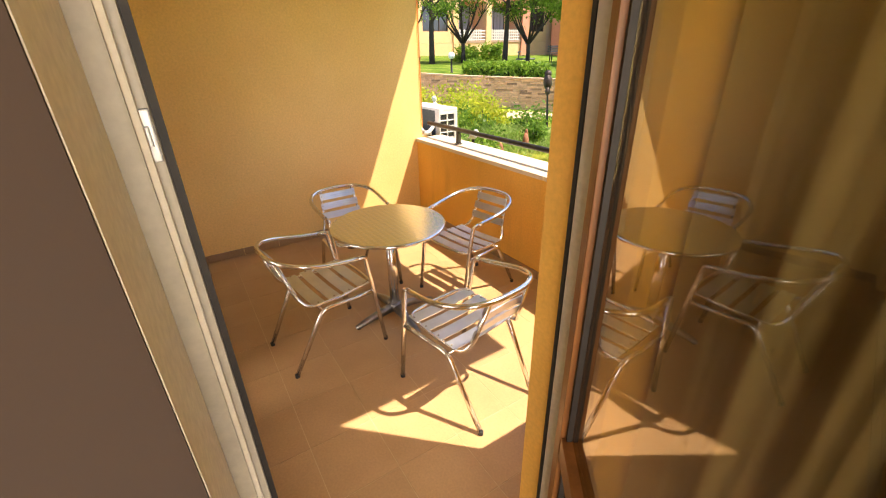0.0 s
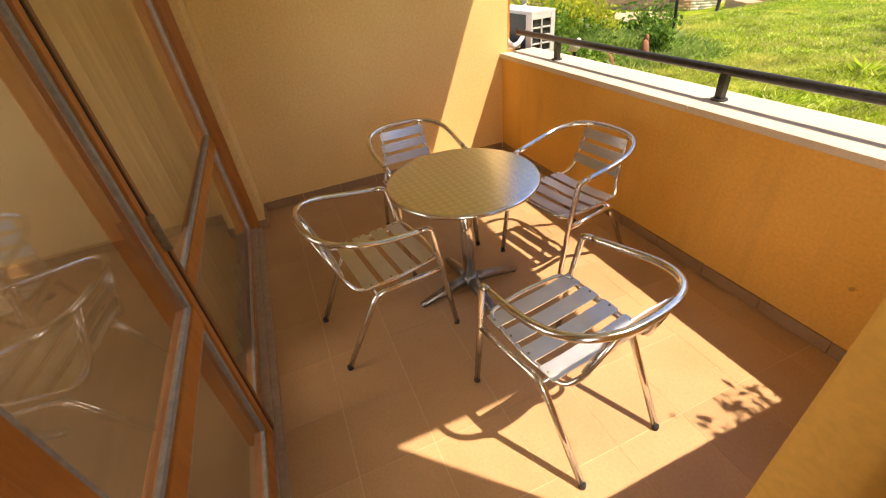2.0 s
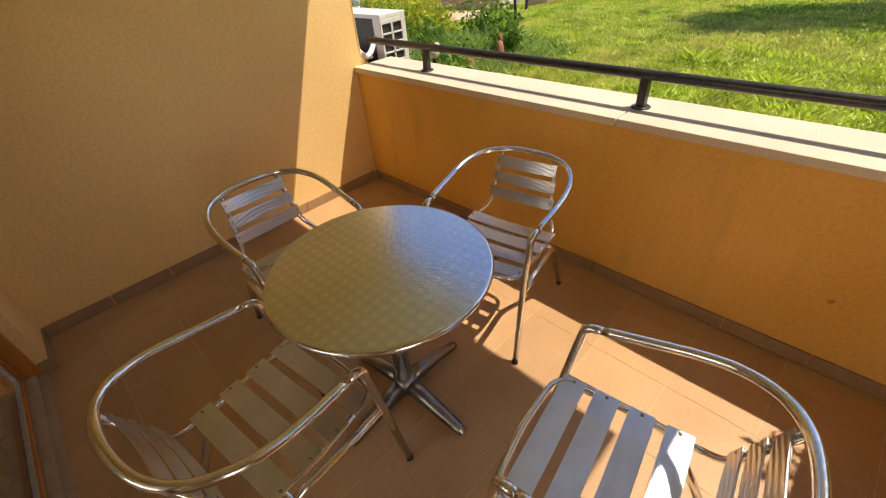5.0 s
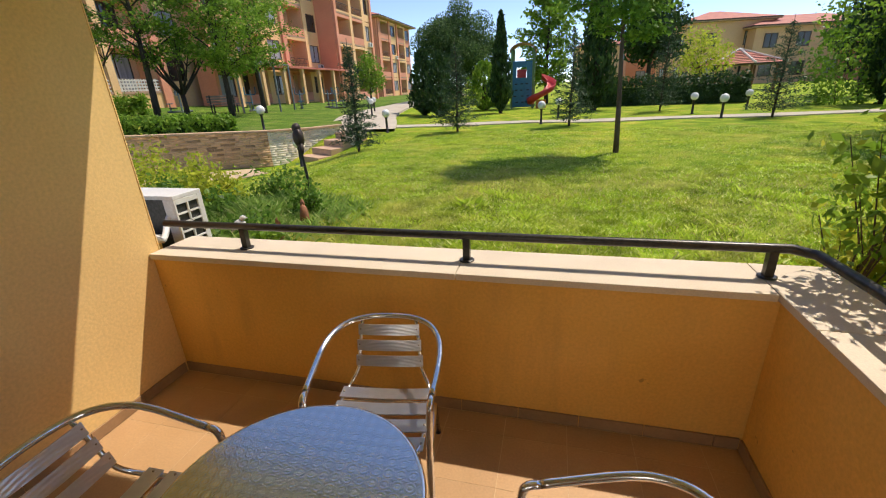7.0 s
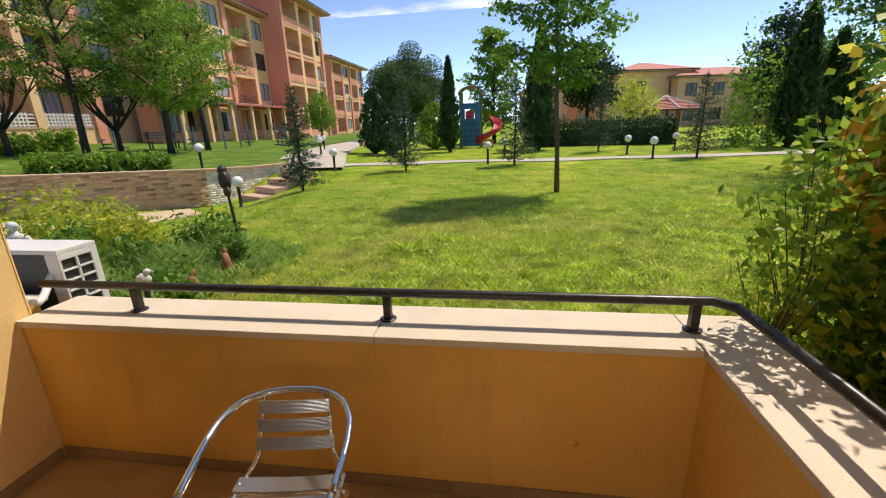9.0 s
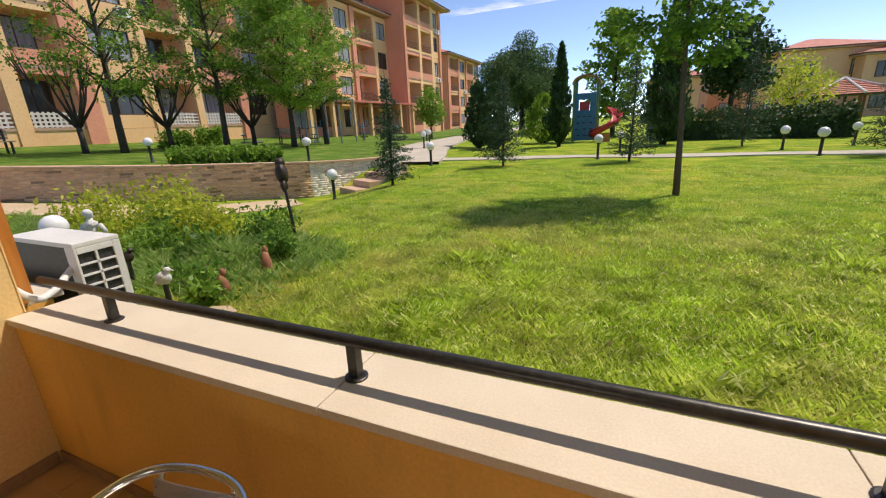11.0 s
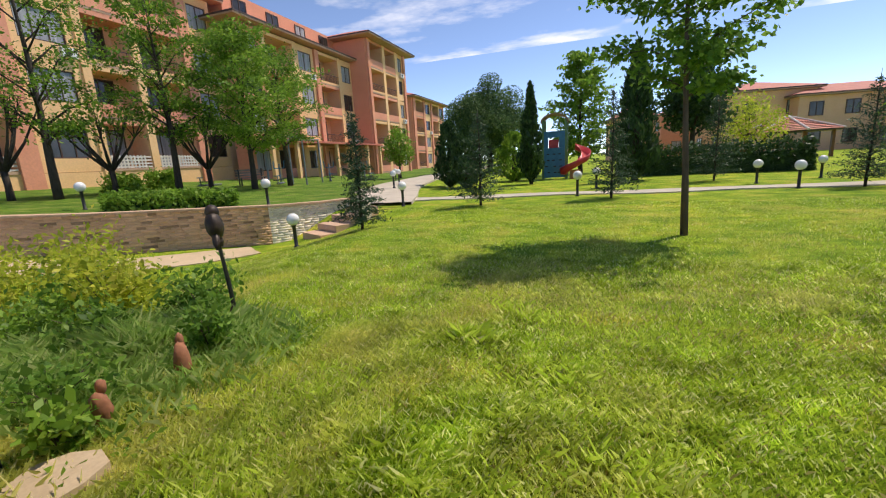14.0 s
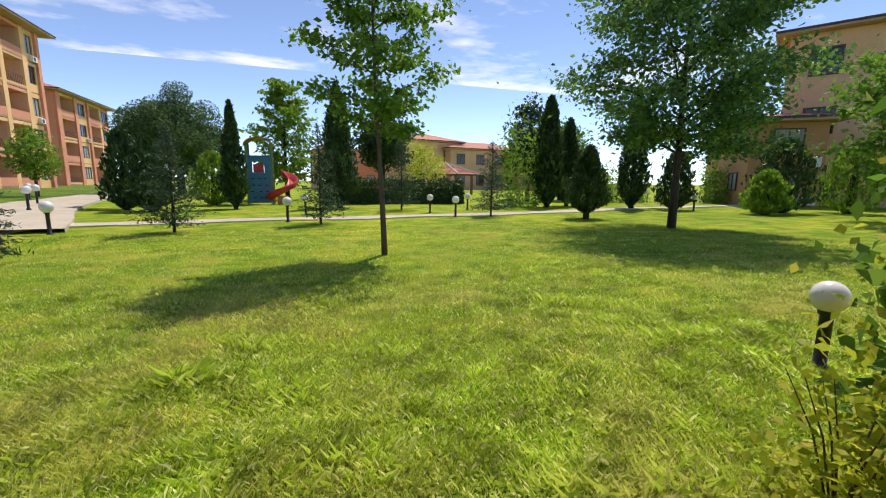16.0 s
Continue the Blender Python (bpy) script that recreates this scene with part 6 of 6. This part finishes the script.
villa(pose(17.5, 58.0, 0.4, 0, 0, -80), 9.0, 9.0, 7.0, 2, M_PEACH, "far peach-coloured house with a red roof", 1)
villa(pose(24.0, 57.5, 0.4, 0, 0, -80), 14.0, 9.0, 6.0, 2, M_PEACH, "far peach-coloured house with a red tiled roof", 2)
villa(pose(13.0, 74.0, 0.4, 0, 0, -85), 9.0, 9.0, 6.4, 2, M_SALMON, "distant salmon house with red eaves", 3)
villa(pose(5.5, 62.0, 0.4, 0, 0, -85), 5.0, 7.0, 5.4, 2, M_PEACH, "distant peach house behind the trees", 5)
villa(pose(35.0, 52.0, 0.4, 0, 0, -80), 9.0, 8.0, 3.6, 1, M_SALMON, "low salmon house with a red roof", 6)
# brown-orange block on the east side
east = villa(pose(25.6, 15.9, 0.45, 0, 0, -128), 3.4, 8.0, 4.5, 2, M_OCHRE, "orange-brown two-storey house beyond the path", 7, 1.0, 0.7)
villa(pose(29.5, 17.0, 0.45, 0, 0, -149), 10.0, 8.0, 9.6, 3, M_PEACH, "three-storey peach house behind the trees", 8, 1.2, 0.7)
wall_unit_ac(east, 2.4, 2.2, 0.0)
wall_unit_ac(east, 2.4, 0.2, 0.0)


# ---- pavilion, play tower and garden equipment ----
def pavilion(m):
    p = thing("garden_pavilion", "open garden pavilion with a red tiled pyramid roof", "pavilion", m=m)
    n, r, z0, z1 = 8, 3.4, 1.95, 3.05
    for i in range(n):
        a0, a1 = 2 * math.pi * i / n, 2 * math.pi * (i + 1) / n
        bm = bmesh.new()
        steps = 9
        for k in range(steps):
            s0, s1 = k / steps, (k + 0.97) / steps
            f0, f1 = 1 - s0, 1 - s1
            vs = [bm.verts.new((r * f * math.cos(a), r * f * math.sin(a), z0 + (z1 - z0) * (1 - f) + o)) for a, f, o in ((a0, f0, 0.05), (a1, f0, 0.05), (a1, f1, 0.0), (a0, f1, 0.0))]
            bm.faces.new(vs)
        part("roof_panel", bm, M_ROOFTILE, p)
        part("roof_ridge", tube([(r * math.cos(a0), r * math.sin(a0), z0 + 0.06), (0, 0, z1 + 0.05)], 0.07, 6), M_LATTICE, p, "pale ridge tiles")
        part("post", box(-0.08, 0.08, -0.08, 0.08, -0.1, z0 - 0.02), M_WOOD_DARK, p).matrix_basis = pose(2.8 * math.cos(a0), 2.8 * math.sin(a0), 0)
    part("soffit", lathe([(3.35, z0 - 0.06), (3.36, z0 + 0.02)], 8), M_EAVE, p)
    return p


pavilion(pose(16.2, 38.3, 0.45))


def play_tower(m):
    t = thing("play_tower", "wooden play tower with a blue climbing wall and red slide", "play tower", m=m)
    for x in (-0.55, 0.55):
        for y in (-0.5, 0.5):
            part("post", box(x - 0.06, x + 0.06, y - 0.06, y + 0.06, -0.1, 2.95, 0.01), M_GREENPOST, t)
    part("deck", box(-0.6, 0.6, -0.55, 0.55, 1.35, 1.43), M_PLAYWOOD, t)
    wall = part("climbing_wall", slabs([(-0.5, 0.5, -0.60, -0.56, 0.1, 1.55), (-0.5, -0.30, -0.60, -0.56, 1.55, 2.35), (0.22, 0.5, -0.60, -0.56, 1.55, 2.35), (-0.30, 0.22, -0.60, -0.56, 2.05, 2.35)], 0.008), M_BLUE, t, "blue climbing panel")
    rng = random.Random(2)
    for i in range(4):
        for j in range(3):
            x, z = -0.32 + 0.3 * j + rng.uniform(-0.06, 0.06), 0.35 + 0.3 * i
            part("hold", box(x - 0.07, x + 0.07, -0.64, -0.60, z - 0.025, z + 0.025, 0.01), M_FOOT, wall)
    part("red_panel", box(-0.28, 0.2, -0.52, -0.48, 1.5, 1.95, 0.01), M_RED, t)
    arch = [(0.62 * math.cos(a), -0.62, 2.75 + 0.42 * math.sin(a)) for a in np.linspace(0, math.pi, 13)]
    bm = bmesh.new()
    rows = [[bm.verts.new((x, y, z)), bm.verts.new((x, -y, z)), bm.verts.new((x * 1.08, -y, z + 0.05)), bm.verts.new((x * 1.08, y, z + 0.05))] for x, y, z in arch]
    for a, b in zip(rows, rows[1:]):
        for j in range(4):
            bm.faces.new((a[j], a[(j + 1) % 4], b[(j + 1) % 4], b[j]))
    part("roof_arch", bm, M_PLAYWOOD, t, "curved wooden roof")
    # a chute that winds down beside the tower
    bm = bmesh.new()
    rows = []
    for i in range(25):
        s = i / 24
        a = math.pi * 0.5 - s * math.pi * 1.35
        c = Vector((0.95 + 0.55 * math.cos(a), -0.05 + 0.55 * math.sin(a) - 0.35 * s, 1.42 - 1.2 * s))
        out = Vector((math.cos(a), math.sin(a), 0))
        rows.append([bm.verts.new(c + out * u + Vector((0, 0, w))) for u, w in ((-0.24, 0.26), (-0.18, 0.03), (0.0, -0.02), (0.18, 0.03), (0.24, 0.30))])
    for a, b in zip(rows, rows[1:]):
        for j in range(4):
            bm.faces.new((a[j], a[j + 1], b[j + 1], b[j]))
    ch = part("slide", bm, M_RED, t, "red plastic spiral slide", True)
    ch.modifiers.new("thick", "SOLIDIFY").thickness = 0.03
    part("slide_support", slabs([(0.75, 1.25, -0.8, -0.74, 0.0, 0.45)], 0.02), M_ORANGE_PL, t, "orange plastic side panel")
    return t


play_tower(pose(0.75, 22.4, 0.53))


def swing_frame(m, label):
    s = thing("swing_frame", label, "swing", m=m)
    part("post", tube([(-1.0, 0, -0.1), (-1.0, 0, 2.5)], 0.05, 8), M_GREYMETAL, s)
    part("post", tube([(1.0, 0, -0.1), (1.0, 0, 2.5)], 0.05, 8), M_GREYMETAL, s)
    part("top_bar", tube([(-1.05, 0, 2.5), (1.05, 0, 2.5)], 0.045, 8), M_GREYMETAL, s)


swing_frame(pose(-13.4, 21.0, T(-13.4, 21), 0, 0, 70), "grey metal exercise bar frame on the raised lawn")
swing_frame(pose(-12.7, 18.4, T(-12.7, 18.4), 0, 0, 60), "grey metal exercise bar frame on the raised lawn")


def exercise_machine(m):
    s = thing("exercise_machine", "grey outdoor exercise machine on the grass", "exercise machine", m=m)
    part("base_bar", tube([(-0.6, 0, 0.06), (0.6, 0, 0.06)], 0.05, 8), M_GREYMETAL, s)
    part("column", tube([(0.1, 0, 0.0), (0.1, 0, 1.15)], 0.05, 8), M_GREYMETAL, s)
    part("handle_bar", tube(rounded([(0.1, -0.3, 1.3), (0.0, -0.3, 0.9), (0.0, 0.3, 0.9), (0.1, 0.3, 1.3)], 5, 0.1), 0.025, 8), M_BLUE, s)
    part("foot_plate", box(-0.45, -0.1, -0.25, 0.25, 0.22, 0.27, 0.01), M_FOOT, s)
    part("seat", box(-0.55, -0.3, -0.18, 0.18, 0.45, 0.5, 0.015), M_BLUE, s)
    part("strut", tube([(-0.42, 0, 0.06), (-0.42, 0, 0.46)], 0.035, 8), M_GREYMETAL, s)


for x, y in ((-14.4, 19.8), (-13.6, 23.6), (-12.6, 25.5), (-11.4, 24.4), (-17.2, 17.5)):
    exercise_machine(pose(x, y, T(x, y), 0, 0, 40 + x * 20))


def bench(m):
    b = thing("garden_bench", "weathered slatted wooden bench on the raised lawn", "bench", m=m)
    for i in range(4):
        part("seat_slat", box(-0.75, 0.75, -0.2 + 0.11 * i, -0.11 + 0.11 * i, 0.42, 0.455, 0.005), M_BENCH, b)
    for i in range(3):
        part("back_slat", box(-0.75, 0.75, 0.27, 0.3, 0.52 + 0.13 * i, 0.62 + 0.13 * i, 0.005), M_BENCH, b)
    for x in (-0.6, 0.6):
        part("leg", slabs([(x - 0.03, x + 0.03, -0.2, -0.14, -0.05, 0.42), (x - 0.03, x + 0.03, 0.2, 0.26, -0.05, 0.9)]), M_POST, b)


bench(pose(-18.6, 6.8, T(-18.6, 6.8), 0, 0, 92))
bench(pose(-14.9, 18.2, T(-14.9, 18.2), 0, 0, 60))

# ---- thin clouds far off ----
cl = bmesh.new()
bmesh.ops.create_grid(cl, x_segments=1, y_segments=1, size=0.5, matrix=Matrix.LocRotScale((0, 2350, 900), None, (6500, 2900, 1)))
tagged(part("backdrop_cloud", cl, M_CLOUD), "thin white summer clouds", "cloud", kind="structure")


# ---- pieces of the balcony floor ----
xs = [0.012] + [2.94 - 0.335 * k for k in range(8, -1, -1)] + [2.94 + 0.335, 3.449]
ys = [-2.42] + [-0.815 - 0.3275 * k for k in range(4, -1, -1)] + [-0.815 + 0.3275, -0.815 + 0.655, -0.013]
for a, b in zip(xs, xs[1:]):
    for c, d in zip(ys, ys[1:]):
        if b - a > 0.02 and d - c > 0.02:
            part("floor_tile", box(a + 0.0016, b - 0.0016, c + 0.0016, d - 0.0016, -0.0012, 0.0, 0.0004), M_TILE, floor)
